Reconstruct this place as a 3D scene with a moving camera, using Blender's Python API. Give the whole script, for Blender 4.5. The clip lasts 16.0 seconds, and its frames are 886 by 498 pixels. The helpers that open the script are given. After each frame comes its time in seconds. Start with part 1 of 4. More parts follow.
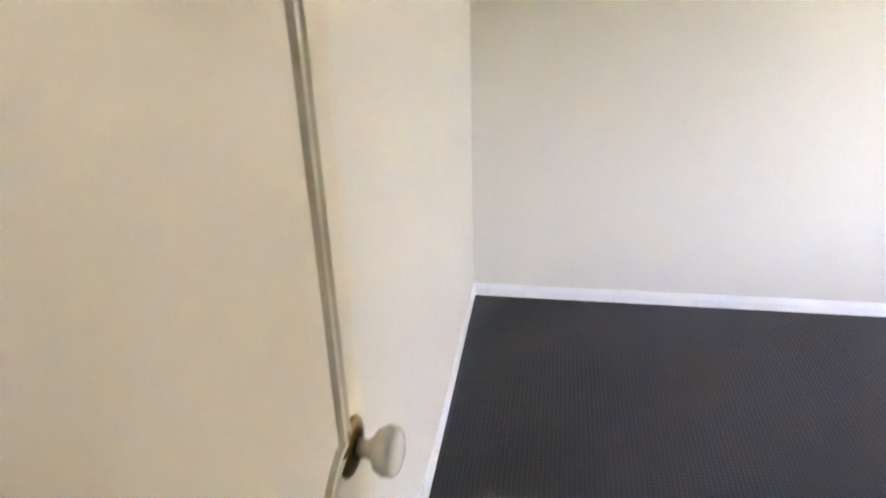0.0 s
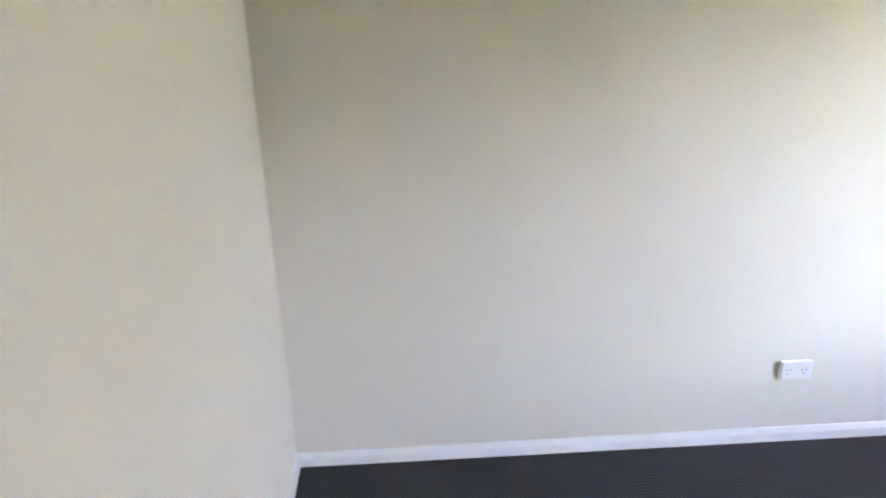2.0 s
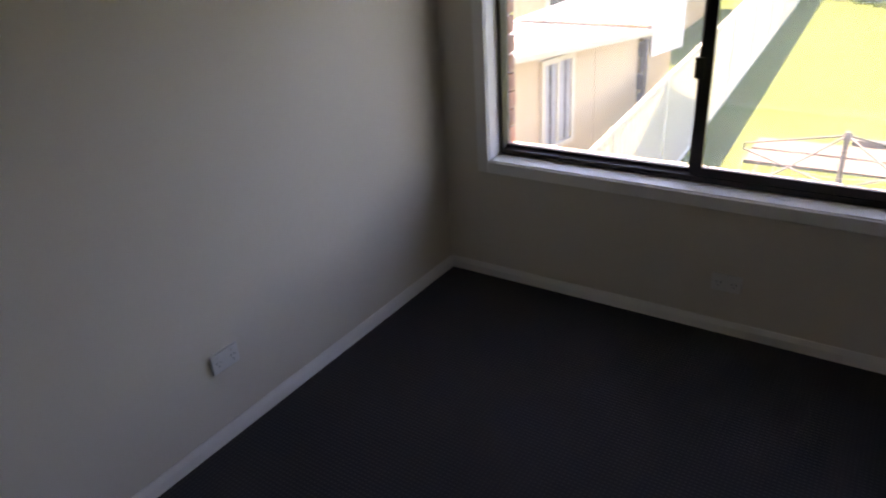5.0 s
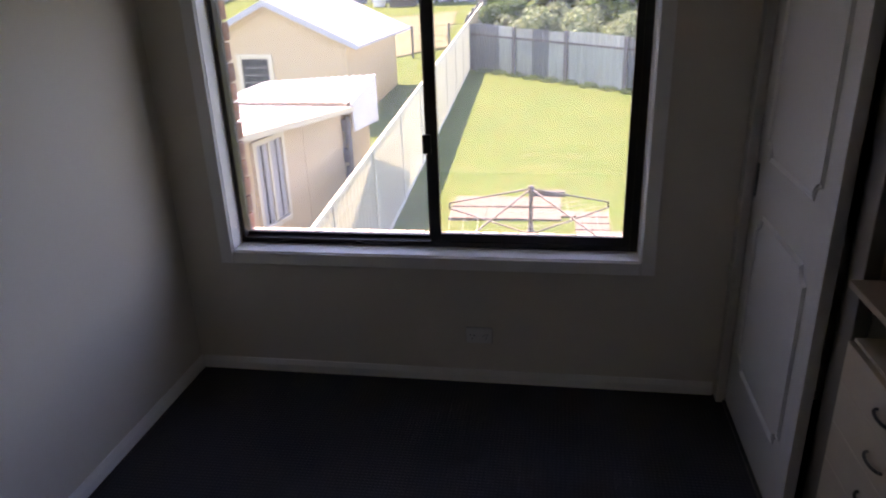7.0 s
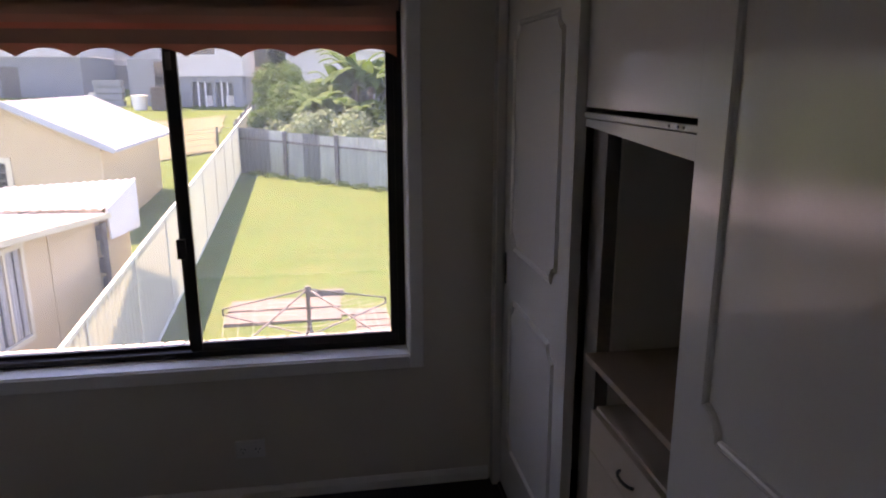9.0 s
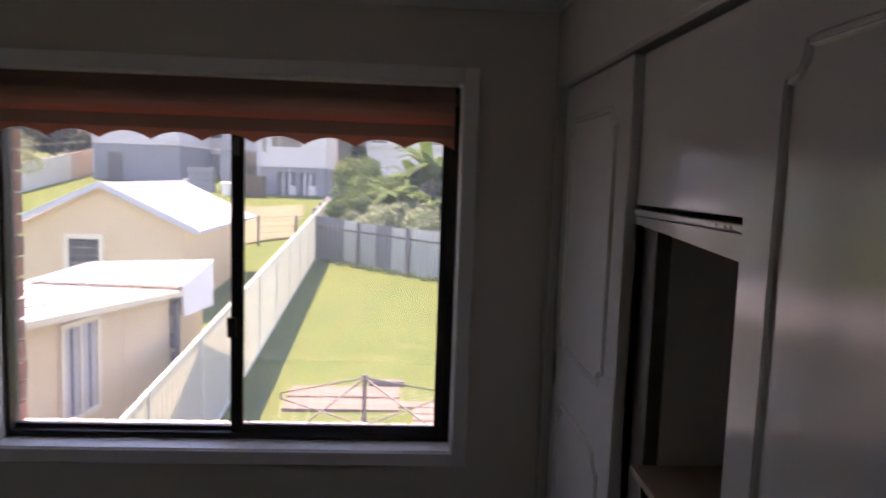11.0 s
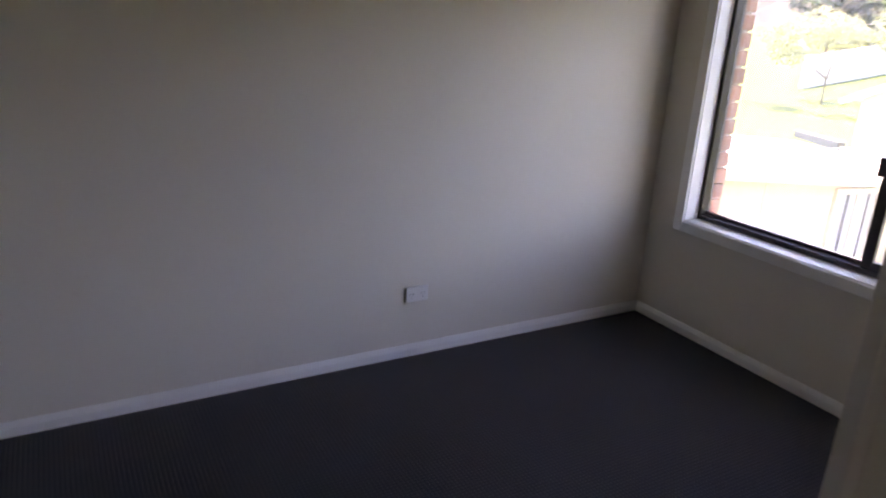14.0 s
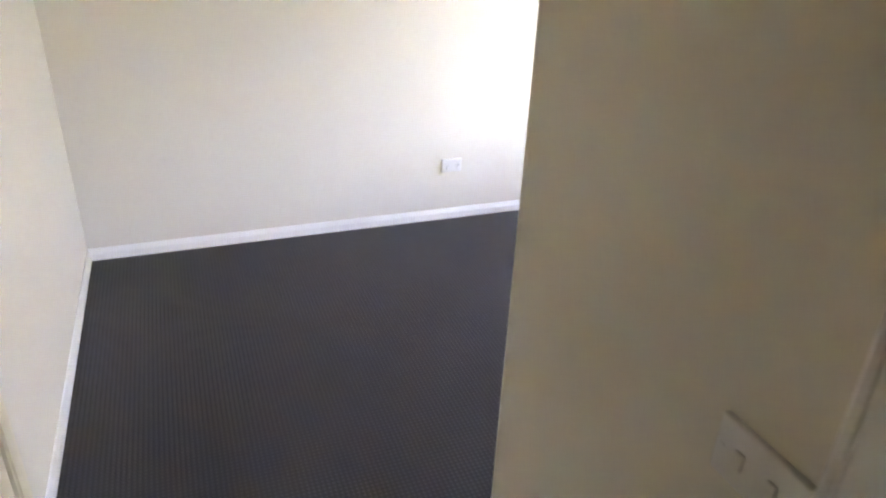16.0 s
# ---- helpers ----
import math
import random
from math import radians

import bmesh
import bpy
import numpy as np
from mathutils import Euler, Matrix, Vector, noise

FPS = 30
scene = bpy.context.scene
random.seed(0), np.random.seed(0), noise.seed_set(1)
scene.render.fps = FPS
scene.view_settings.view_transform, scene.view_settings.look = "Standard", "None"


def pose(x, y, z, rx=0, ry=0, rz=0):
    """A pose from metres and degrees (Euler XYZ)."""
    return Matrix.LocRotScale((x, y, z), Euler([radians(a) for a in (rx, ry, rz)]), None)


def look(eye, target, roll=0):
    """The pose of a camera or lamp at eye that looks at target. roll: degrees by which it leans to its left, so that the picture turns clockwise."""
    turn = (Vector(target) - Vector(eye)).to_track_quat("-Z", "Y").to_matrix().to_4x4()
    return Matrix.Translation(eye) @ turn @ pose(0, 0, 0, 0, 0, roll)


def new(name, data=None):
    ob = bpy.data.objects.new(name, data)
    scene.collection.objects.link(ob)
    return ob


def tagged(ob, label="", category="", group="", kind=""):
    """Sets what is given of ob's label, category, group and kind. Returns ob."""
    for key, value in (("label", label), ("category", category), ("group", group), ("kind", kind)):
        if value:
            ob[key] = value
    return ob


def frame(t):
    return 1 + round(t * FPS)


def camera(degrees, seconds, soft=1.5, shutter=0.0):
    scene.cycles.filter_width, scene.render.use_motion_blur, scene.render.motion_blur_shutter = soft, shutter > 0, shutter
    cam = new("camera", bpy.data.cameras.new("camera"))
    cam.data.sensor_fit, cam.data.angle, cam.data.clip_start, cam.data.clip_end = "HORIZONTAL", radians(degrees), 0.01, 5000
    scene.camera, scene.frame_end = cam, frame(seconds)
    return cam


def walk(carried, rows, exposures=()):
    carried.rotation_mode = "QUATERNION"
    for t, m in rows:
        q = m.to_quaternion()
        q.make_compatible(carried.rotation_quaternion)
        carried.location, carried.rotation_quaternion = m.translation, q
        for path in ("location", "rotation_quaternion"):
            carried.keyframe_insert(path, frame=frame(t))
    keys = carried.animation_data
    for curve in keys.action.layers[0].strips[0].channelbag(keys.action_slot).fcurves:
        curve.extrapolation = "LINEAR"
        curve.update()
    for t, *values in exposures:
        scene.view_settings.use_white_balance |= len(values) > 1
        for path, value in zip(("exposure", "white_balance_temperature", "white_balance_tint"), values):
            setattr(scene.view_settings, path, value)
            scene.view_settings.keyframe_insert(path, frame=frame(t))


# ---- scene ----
cam = camera(65.4, 16.0, soft=2.0, shutter=0.3)
ROWS = [
    (0, pose(0.345, 0.336, 1.620, 63.85, 0, 9.77) @ pose(0, 0, 0, 0, 0, -1.83)),
    (0.5, pose(0.345, 0.541, 1.658, 66.76, 0, 8.30) @ pose(0, 0, 0, 0, 0, -1.59)),
    (1, pose(0.353, 0.720, 1.688, 68.18, 0, 7.56) @ pose(0, 0, 0, 0, 0, -1.16)),
    (1.5, pose(0.393, 0.867, 1.707, 67.62, 0, 5.15) @ pose(0, 0, 0, 0, 0, -0.98)),
    (2, pose(0.437, 1.011, 1.718, 67.84, 0, -3.28) @ pose(0, 0, 0, 0, 0, -0.97)),
    (2.5, pose(0.406, 1.158, 1.658, 68.67, 0, -14.46) @ pose(0, 0, 0, 0, 0, -1.36)),
    (3, pose(0.429, 1.149, 1.657, 68.61, 0, -23.87) @ pose(0, 0, 0, 0, 0, -2.61)),
    (3.5, pose(0.502, 1.218, 1.634, 67.57, 0, -29.87) @ pose(0, 0, 0, 0, 0, -2.92)),
    (4, pose(0.588, 1.212, 1.639, 66.35, 0, -35.23) @ pose(0, 0, 0, 0, 0, -3.03)),
    (4.5, pose(0.639, 1.278, 1.681, 64.62, 0, -43.73) @ pose(0, 0, 0, 0, 0, -3.12)),
    (5, pose(0.674, 1.333, 1.679, 63.58, 0, -54.85) @ pose(0, 0, 0, 0, 0, -3.99)),
    (7.5, pose(0.623, 1.488, 1.721, 69.21, 0, -86.56) @ pose(0, 0, 0, 0, 0, -1.49)),
    (8, pose(0.620, 1.425, 1.713, 70.34, 0, -93.15) @ pose(0, 0, 0, 0, 0, -1.05)),
    (10.5, pose(0.702, 1.402, 1.704, 80.13, 0, -102.03) @ pose(0, 0, 0, 0, 0, 0.97)),
    (11, pose(0.676, 1.333, 1.690, 84.01, 0, -93.22) @ pose(0, 0, 0, 0, 0, 2.00)),
    (11.5, pose(0.586, 1.268, 1.652, 84.96, 0, -81.73) @ pose(0, 0, 0, 0, 0, 2.82)),
    (12, pose(0.575, 1.225, 1.630, 84.45, 0, -69.23) @ pose(0, 0, 0, 0, 0, 3.15)),
    (12.5, pose(0.500, 1.078, 1.604, 83.00, 0, -58.20) @ pose(0, 0, 0, 0, 0, 3.35)),
    (13, pose(0.500, 0.915, 1.590, 79.60, 0, -45.90) @ pose(0, 0, 0, 0, 0, 3.60)),
    (13.5, pose(0.480, 0.728, 1.540, 75.80, 0, -37.20) @ pose(0, 0, 0, 0, 0, 3.40)),
    (14, pose(0.460, 0.462, 1.550, 71.55, 0, -29.85) @ pose(0, 0, 0, 0, 0, 3.15)),
    (14.5, pose(0.328, 0.265, 1.577, 68.90, 0, -26.93) @ pose(0, 0, 0, 0, 0, 3.17)),
    (15, pose(0.319, 0.091, 1.626, 67.29, 0, -25.15) @ pose(0, 0, 0, 0, 0, 3.28)),
    (15.5, pose(0.395, -0.067, 1.637, 66.33, 0, -23.14) @ pose(0, 0, 0, 0, 0, 3.20)),
    (16, pose(0.493, -0.210, 1.614, 63.28, 0, -21.87) @ pose(0, 0, 0, 0, 0, 2.52)),
]
walk(cam, ROWS, [(0.0, 6.55, 11600, 33), (1.0, 6.35, 10700, 30), (2.0, 6.2, 10000, 30), (2.5, 5.72, 10800, 32), (3.0, 5.12, 11500, 33), (3.5, 4.62, 11600, 33),
                 (4.0, 4.22, 11200, 35), (4.5, 4.17, 10800, 35), (5.0, 3.45, 10100, 36), (8.0, 2.9, 8900, 43), (10.5, 2.75, 9000, 45), (12.5, 2.75, 8800, 41), (13.0, 2.83, 8800, 41), (13.5, 3.42, 9000, 42), (14.0, 4.12, 9400, 42),
                 (14.5, 5.15, 10300, 36), (15.0, 5.7, 11400, 35), (15.5, 5.85, 11600, 34), (16.0, 6.4, 11800, 33)])

# ---- light ----
world = bpy.data.worlds.new("world")
scene.world = world
world.use_nodes = True
nt = world.node_tree
sky = nt.nodes.new("ShaderNodeTexSky")
sky.sky_type = "NISHITA"
sky.sun_disc = False
SUN_DIR = Vector((0.25, 0.33, 0.91)).normalized()
sky.sun_elevation = math.asin(SUN_DIR.z)
sky.sun_rotation = math.atan2(SUN_DIR.x, SUN_DIR.y)
sky.air_density, sky.dust_density, sky.ozone_density = 1.0, 0.2, 6.0
nt.nodes["Background"].inputs["Strength"].default_value = 0.15
nt.links.new(sky.outputs[0], nt.nodes["Background"].inputs[0])
sun_data = bpy.data.lights.new("sun", "SUN")
sun_data.energy, sun_data.angle, sun_data.color = 3.4, radians(0.5), (1.0, 0.93, 0.83)
sun = new("sun", sun_data)
sun.matrix_world = look(SUN_DIR * 40, (0, 0, 0))

# ---- materials ----
def material(name, colour, rough=0.6, scale=8.0, vary=0.08, bump=0.1, bump_scale=200.0, metal=0.0, spec=0.5, stain=0.0, random_vary=0.0):
    m = bpy.data.materials.new(name)
    m.use_nodes = True
    n, l = m.node_tree.nodes, m.node_tree.links
    b = n["Principled BSDF"]
    b.inputs["Roughness"].default_value = rough
    b.inputs["Metallic"].default_value = metal
    b.inputs["Specular IOR Level"].default_value = spec
    tc = n.new("ShaderNodeTexCoord")
    big = n.new("ShaderNodeTexNoise")
    big.inputs["Scale"].default_value = scale
    big.inputs["Detail"].default_value = 6
    l.new(tc.outputs["Object"], big.inputs["Vector"])
    mix = n.new("ShaderNodeMixRGB")
    dark = tuple(c * (1 - vary * 2) for c in colour)
    light = tuple(min(1, c * (1 + vary)) for c in colour)
    mix.inputs[1].default_value, mix.inputs[2].default_value = (*dark, 1), (*light, 1)
    l.new(big.outputs["Fac"], mix.inputs[0])
    out = mix.outputs[0]
    if random_vary:
        info = n.new("ShaderNodeObjectInfo")
        mr = n.new("ShaderNodeMapRange")
        mr.inputs["To Min"].default_value, mr.inputs["To Max"].default_value = 1 - random_vary, 1 + random_vary
        l.new(info.outputs["Random"], mr.inputs["Value"])
        hsv = n.new("ShaderNodeHueSaturation")
        l.new(mr.outputs[0], hsv.inputs["Value"])
        l.new(out, hsv.inputs["Color"])
        out = hsv.outputs[0]
    if stain:
        st = n.new("ShaderNodeTexNoise")
        st.inputs["Scale"].default_value, st.inputs["Detail"].default_value = scale * 0.3, 9
        l.new(tc.outputs["Object"], st.inputs["Vector"])
        ramp = n.new("ShaderNodeMapRange")
        ramp.inputs["From Min"].default_value, ramp.inputs["From Max"].default_value = 0.45, 0.7
        ramp.inputs["To Min"].default_value, ramp.inputs["To Max"].default_value = 0.0, stain
        l.new(st.outputs["Fac"], ramp.inputs["Value"])
        m2 = n.new("ShaderNodeMixRGB")
        m2.inputs[2].default_value = (*[c * 0.45 for c in colour], 1)
        l.new(ramp.outputs[0], m2.inputs[0])
        l.new(out, m2.inputs[1])
        out = m2.outputs[0]
    l.new(out, b.inputs["Base Color"])
    if bump:
        fine = n.new("ShaderNodeTexNoise")
        fine.inputs["Scale"].default_value = bump_scale
        fine.inputs["Detail"].default_value = 4
        l.new(tc.outputs["Object"], fine.inputs["Vector"])
        bp = n.new("ShaderNodeBump")
        bp.inputs["Strength"].default_value, bp.inputs["Distance"].default_value = bump, 0.002
        l.new(fine.outputs["Fac"], bp.inputs["Height"])
        l.new(bp.outputs[0], b.inputs["Normal"])
    return m


def carpet_material():
    m = material("carpet", (0.032, 0.0305, 0.037), 0.95, 3.0, 0.12, 0, spec=0.15)
    n, l = m.node_tree.nodes, m.node_tree.links
    b = n["Principled BSDF"]
    b.inputs["Sheen Weight"].default_value = 0.15
    tc = n.new("ShaderNodeTexCoord")
    heights = []
    for axis in ("X", "Y"):
        w = n.new("ShaderNodeTexWave")
        w.bands_direction = axis
        w.inputs["Scale"].default_value = 20.0
        w.inputs["Distortion"].default_value = 0.6
        w.inputs["Detail Scale"].default_value = 3.0
        l.new(tc.outputs["Object"], w.inputs["Vector"])
        heights.append(w.outputs["Fac"])
    mul = n.new("ShaderNodeMath")
    mul.operation = "MULTIPLY"
    l.new(heights[0], mul.inputs[0])
    l.new(heights[1], mul.inputs[1])
    old = b.inputs["Base Color"].links[0].from_socket
    mix = n.new("ShaderNodeMixRGB")
    mix.blend_type = "MULTIPLY"
    mix.inputs[0].default_value = 1.0
    mr = n.new("ShaderNodeMapRange")
    mr.inputs["To Min"].default_value, mr.inputs["To Max"].default_value = 0.86, 1.35
    l.new(mul.outputs[0], mr.inputs["Value"])
    l.new(old, mix.inputs[1])
    l.new(mr.outputs[0], mix.inputs[2])
    l.new(mix.outputs[0], b.inputs["Base Color"])
    bp = n.new("ShaderNodeBump")
    bp.inputs["Strength"].default_value, bp.inputs["Distance"].default_value = 0.4, 0.003
    l.new(mul.outputs[0], bp.inputs["Height"])
    l.new(bp.outputs[0], b.inputs["Normal"])
    return m


def glass_material():
    m = bpy.data.materials.new("glass")
    m.use_nodes = True
    b = m.node_tree.nodes["Principled BSDF"]
    b.inputs["Transmission Weight"].default_value = 1.0
    b.inputs["Roughness"].default_value = 0.0
    b.inputs["IOR"].default_value = 1.45
    n, l = m.node_tree.nodes, m.node_tree.links
    # translucent share lays a milky glow over the view and lifts its darks
    veil = n.new("ShaderNodeBsdfTranslucent")
    veil.inputs[0].default_value = (0.8, 0.8, 0.78, 1)
    veil_noise = n.new("ShaderNodeTexNoise")
    veil_noise.inputs["Scale"].default_value, veil_noise.inputs["Detail"].default_value = 3.0, 5
    amount = n.new("ShaderNodeMapRange")
    amount.inputs["To Min"].default_value, amount.inputs["To Max"].default_value = 0.035, 0.075
    mix = n.new("ShaderNodeMixShader")
    l.new(veil_noise.outputs["Fac"], amount.inputs["Value"])
    l.new(amount.outputs[0], mix.inputs[0])
    l.new(b.outputs[0], mix.inputs[1])
    l.new(veil.outputs[0], mix.inputs[2])
    l.new(mix.outputs[0], n["Material Output"].inputs[0])
    return m


def striped_fabric():
    m = material("blind_fabric", (0.17, 0.06, 0.035), 0.9, 30, 0.1, 0.3, 900)
    n, l = m.node_tree.nodes, m.node_tree.links
    b = n["Principled BSDF"]
    tc = n.new("ShaderNodeTexCoord")
    sep = n.new("ShaderNodeSeparateXYZ")
    l.new(tc.outputs["Object"], sep.inputs[0])
    ramp = n.new("ShaderNodeValToRGB")
    ramp.color_ramp.interpolation = "CONSTANT"
    stops = ((0.0, (0.68, 0.34, 0.25)), (0.34, (0.40, 0.27, 0.21)), (0.52, (0.66, 0.28, 0.21)), (0.60, (0.54, 0.32, 0.25)), (0.70, (0.44, 0.30, 0.24)))
    e = ramp.color_ramp.elements
    e[0].position, e[0].color = stops[0][0], (*stops[0][1], 1)
    e[1].position, e[1].color = stops[1][0], (*stops[1][1], 1)
    for p, c in stops[2:]:
        x = e.new(p)
        x.color = (*c, 1)
    mr = n.new("ShaderNodeMapRange")
    mr.inputs["From Min"].default_value, mr.inputs["From Max"].default_value = -0.27, 0.0
    l.new(sep.outputs["Z"], mr.inputs["Value"])
    l.new(mr.outputs[0], ramp.inputs[0])
    l.new(ramp.outputs[0], b.inputs["Base Color"])
    return m


def translucent(m, amount):
    """Lets part of the light through a thin sheet."""
    n, l = m.node_tree.nodes, m.node_tree.links
    b, out = n["Principled BSDF"], n["Material Output"]
    t = n.new("ShaderNodeBsdfTranslucent")
    mix = n.new("ShaderNodeMixShader")
    mix.inputs[0].default_value = amount
    l.new(b.inputs["Base Color"].links[0].from_socket, t.inputs[0])
    l.new(b.outputs[0], mix.inputs[1])
    l.new(t.outputs[0], mix.inputs[2])
    l.new(mix.outputs[0], out.inputs[0])
    return m


def grass_material():
    m = material("grass", (0.070, 0.120, 0.026), 0.95, 0.8, 0.15, 0.1, 8, spec=0.1)
    n, l = m.node_tree.nodes, m.node_tree.links
    b = n["Principled BSDF"]
    old = b.inputs["Base Color"].links[0].from_socket
    tc = n.new("ShaderNodeTexCoord")
    ns = n.new("ShaderNodeTexNoise")
    ns.inputs["Scale"].default_value, ns.inputs["Detail"].default_value = 2.2, 12
    ns.inputs["Roughness"].default_value = 0.72
    l.new(tc.outputs["Object"], ns.inputs["Vector"])
    mr = n.new("ShaderNodeMapRange")
    mr.inputs["From Min"].default_value, mr.inputs["From Max"].default_value = 0.42, 0.68
    l.new(ns.outputs["Fac"], mr.inputs["Value"])
    mix = n.new("ShaderNodeMixRGB")
    mix.inputs[2].default_value = (0.108, 0.127, 0.042, 1)
    l.new(mr.outputs[0], mix.inputs[0])
    l.new(old, mix.inputs[1])
    l.new(mix.outputs[0], b.inputs["Base Color"])
    return m


M = {}
M["wall"] = material("wall_paint", (0.71, 0.66, 0.575), 0.62, 2.5, 0.02, 0.08, 260)
M["ceiling"] = material("ceiling_paint", (0.74, 0.73, 0.70), 0.8, 2, 0.02, 0.05)
M["trim"] = material("white_gloss_paint", (0.86, 0.85, 0.82), 0.35, 6, 0.02, 0.05, 60)
M["door"] = material("door_paint", (0.76, 0.68, 0.54), 0.4, 5, 0.02, 0.04, 60)
M["robe"] = material("wardrobe_paint", (0.66, 0.63, 0.58), 0.13, 5, 0.02, 0.025, 30)
M["carpet"] = carpet_material()
M["bronze"] = material("bronze_aluminium", (0.028, 0.022, 0.018), 0.4, 20, 0.1, 0.03, metal=0.3)
M["glass"] = glass_material()
M["plastic"] = material("white_plastic", (0.75, 0.74, 0.72), 0.35, 20, 0.01, 0)
M["plastic_dark"] = material("dark_plastic", (0.03, 0.03, 0.03), 0.5, 20, 0.05, 0)
M["brass"] = material("aged_brass", (0.35, 0.24, 0.10), 0.35, 40, 0.2, 0.1, metal=1.0)
M["ceramic"] = material("white_ceramic", (0.78, 0.74, 0.66), 0.12, 30, 0.02, 0)
M["melamine"] = material("beige_melamine", (0.50, 0.40, 0.29), 0.45, 12, 0.06, 0.05)
M["oak"] = material("brown_shelf", (0.34, 0.24, 0.16), 0.5, 9, 0.12, 0.1)
# dark brown that puts the closet's shade into the filler's colour
M["stile"] = material("closet_shade_brown", (0.17, 0.14, 0.11), 0.6, 9, 0.15, 0.1)
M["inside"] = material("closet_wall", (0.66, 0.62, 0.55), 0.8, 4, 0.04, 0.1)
M["fabric"] = striped_fabric()
M["brick"] = material("brick_red", (0.36, 0.15, 0.09), 0.9, 25, 0.2, 0.6, 150, random_vary=0.25)
# sandy sill bricks, made paler so the colour carries the bright sun
M["sill_brick"] = material("sunlit_sandy_sill_brick", (0.60, 0.53, 0.46), 0.9, 25, 0.12, 0.5, 150, random_vary=0.12)
M["mortar"] = material("mortar", (0.42, 0.39, 0.34), 0.95, 30, 0.1, 0.5, 200)
M["grass"] = grass_material()
M["dirt"] = material("dry_ground", (0.135, 0.138, 0.068), 0.95, 2, 0.2, 0.5, 40)
M["fence"] = material("cream_green_steel", (0.62, 0.66, 0.57), 0.8, 1.5, 0.03, 0.1, 20)
M["fence_grey"] = material("weathered_fibro_fence", (0.60, 0.66, 0.60), 0.8, 1.2, 0.15, 0.3, 30, stain=0.5)
M["fence_far"] = material("pale_far_fence", (0.60, 0.58, 0.51), 0.8, 1.2, 0.06, 0.2, 30)
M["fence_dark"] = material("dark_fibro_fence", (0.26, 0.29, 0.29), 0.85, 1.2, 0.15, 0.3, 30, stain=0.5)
M["post"] = material("grey_timber", (0.14, 0.138, 0.13), 0.9, 8, 0.2, 0.4, 60)
M["shed"] = material("tan_fibro", (0.62, 0.49, 0.31), 0.75, 1.0, 0.05, 0.15, 30, stain=0.12)
M["shed_trim"] = material("cream_trim", (0.66, 0.61, 0.47), 0.5, 6, 0.03, 0.1)
M["roof_white"] = material("white_steel_roof", (0.68, 0.70, 0.73), 0.45, 1.0, 0.04, 0.1, 20, stain=0.08)
M["roof_old"] = material("weathered_white_roof", (0.40, 0.37, 0.355), 0.7, 1.2, 0.15, 0.4, 20, stain=0.5)
M["gutter"] = material("blue_grey_gutter", (0.40, 0.45, 0.50), 0.4, 5, 0.04, 0)
M["curtain"] = material("grey_curtain", (0.40, 0.42, 0.43), 0.9, 8, 0.1, 0.1)
M["pane_dark"] = material("dark_window_glass", (0.03, 0.035, 0.045), 0.08, 3, 0.1, 0)
M["steel"] = material("galvanised_steel", (0.17, 0.155, 0.145), 0.55, 20, 0.15, 0.05, metal=0.2)
M["cord"] = material("white_cord", (0.38, 0.38, 0.34), 0.6, 20, 0.02, 0)
M["concrete"] = material("pink_paving", (0.165, 0.137, 0.113), 0.9, 3, 0.12, 0.4, 60)
M["house_white"] = material("pale_cladding", (0.52, 0.52, 0.52), 0.7, 0.6, 0.04, 0.2, 20)
M["house_grey"] = material("grey_block_wall", (0.22, 0.24, 0.26), 0.9, 0.8, 0.1, 0.3, 10)
M["orange_wall"] = material("orange_masonry", (0.55, 0.40, 0.30), 0.9, 1, 0.1, 0.3, 10)
M["bark"] = material("bark", (0.13, 0.10, 0.075), 0.95, 6, 0.3, 0.8, 30)
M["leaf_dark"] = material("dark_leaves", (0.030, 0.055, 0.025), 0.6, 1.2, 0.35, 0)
M["leaf_mid"] = material("mid_green_leaves", (0.085, 0.165, 0.030), 0.7, 1.2, 0.35, 0, spec=0.25)
M["leaf_light"] = material("grey_green_leaves", (0.30, 0.35, 0.19), 0.55, 1.2, 0.3, 0)
M["leaf_pale"] = material("pale_vine_leaves", (0.24, 0.33, 0.18), 0.65, 2, 0.3, 0, spec=0.3)
for k_ in ("leaf_dark", "leaf_mid", "leaf_light", "leaf_pale"):
    translucent(M[k_], 0.4)
translucent(M["fabric"], 0.5)
M["tarp"] = material("blue_tarp", (0.18, 0.32, 0.38), 0.5, 4, 0.1, 0.2)
M["forest"] = material("distant_forest", (0.014, 0.020, 0.022), 0.95, 0.3, 0.4, 0)


# ---- building helpers ----
def obj(name, bm, mat, parent=None, label="", smooth=False):
    me = bpy.data.meshes.new(name)
    bmesh.ops.recalc_face_normals(bm, faces=bm.faces)
    bm.to_mesh(me)
    bm.free()
    if smooth:
        for p in me.polygons:
            p.use_smooth = True
    if mat:
        me.materials.append(M[mat])
    ob = new(name, me)
    if parent:
        ob.parent = parent
    if label:
        ob["label"] = label
    return ob


def box(bm, x0, x1, y0, y1, z0, z1, bevel=0.0, m=None):
    r = bmesh.ops.create_cube(bm, size=1)
    bmesh.ops.scale(bm, vec=(abs(x1 - x0), abs(y1 - y0), abs(z1 - z0)), verts=r["verts"])
    bmesh.ops.translate(bm, vec=((x0 + x1) / 2, (y0 + y1) / 2, (z0 + z1) / 2), verts=r["verts"])
    if m is not None:
        bmesh.ops.transform(bm, matrix=m, verts=r["verts"])
    if bevel:
        edges = {e for v in r["verts"] for e in v.link_edges}
        bmesh.ops.bevel(bm, geom=list(edges), offset=bevel, segments=2, affect="EDGES", profile=0.5)


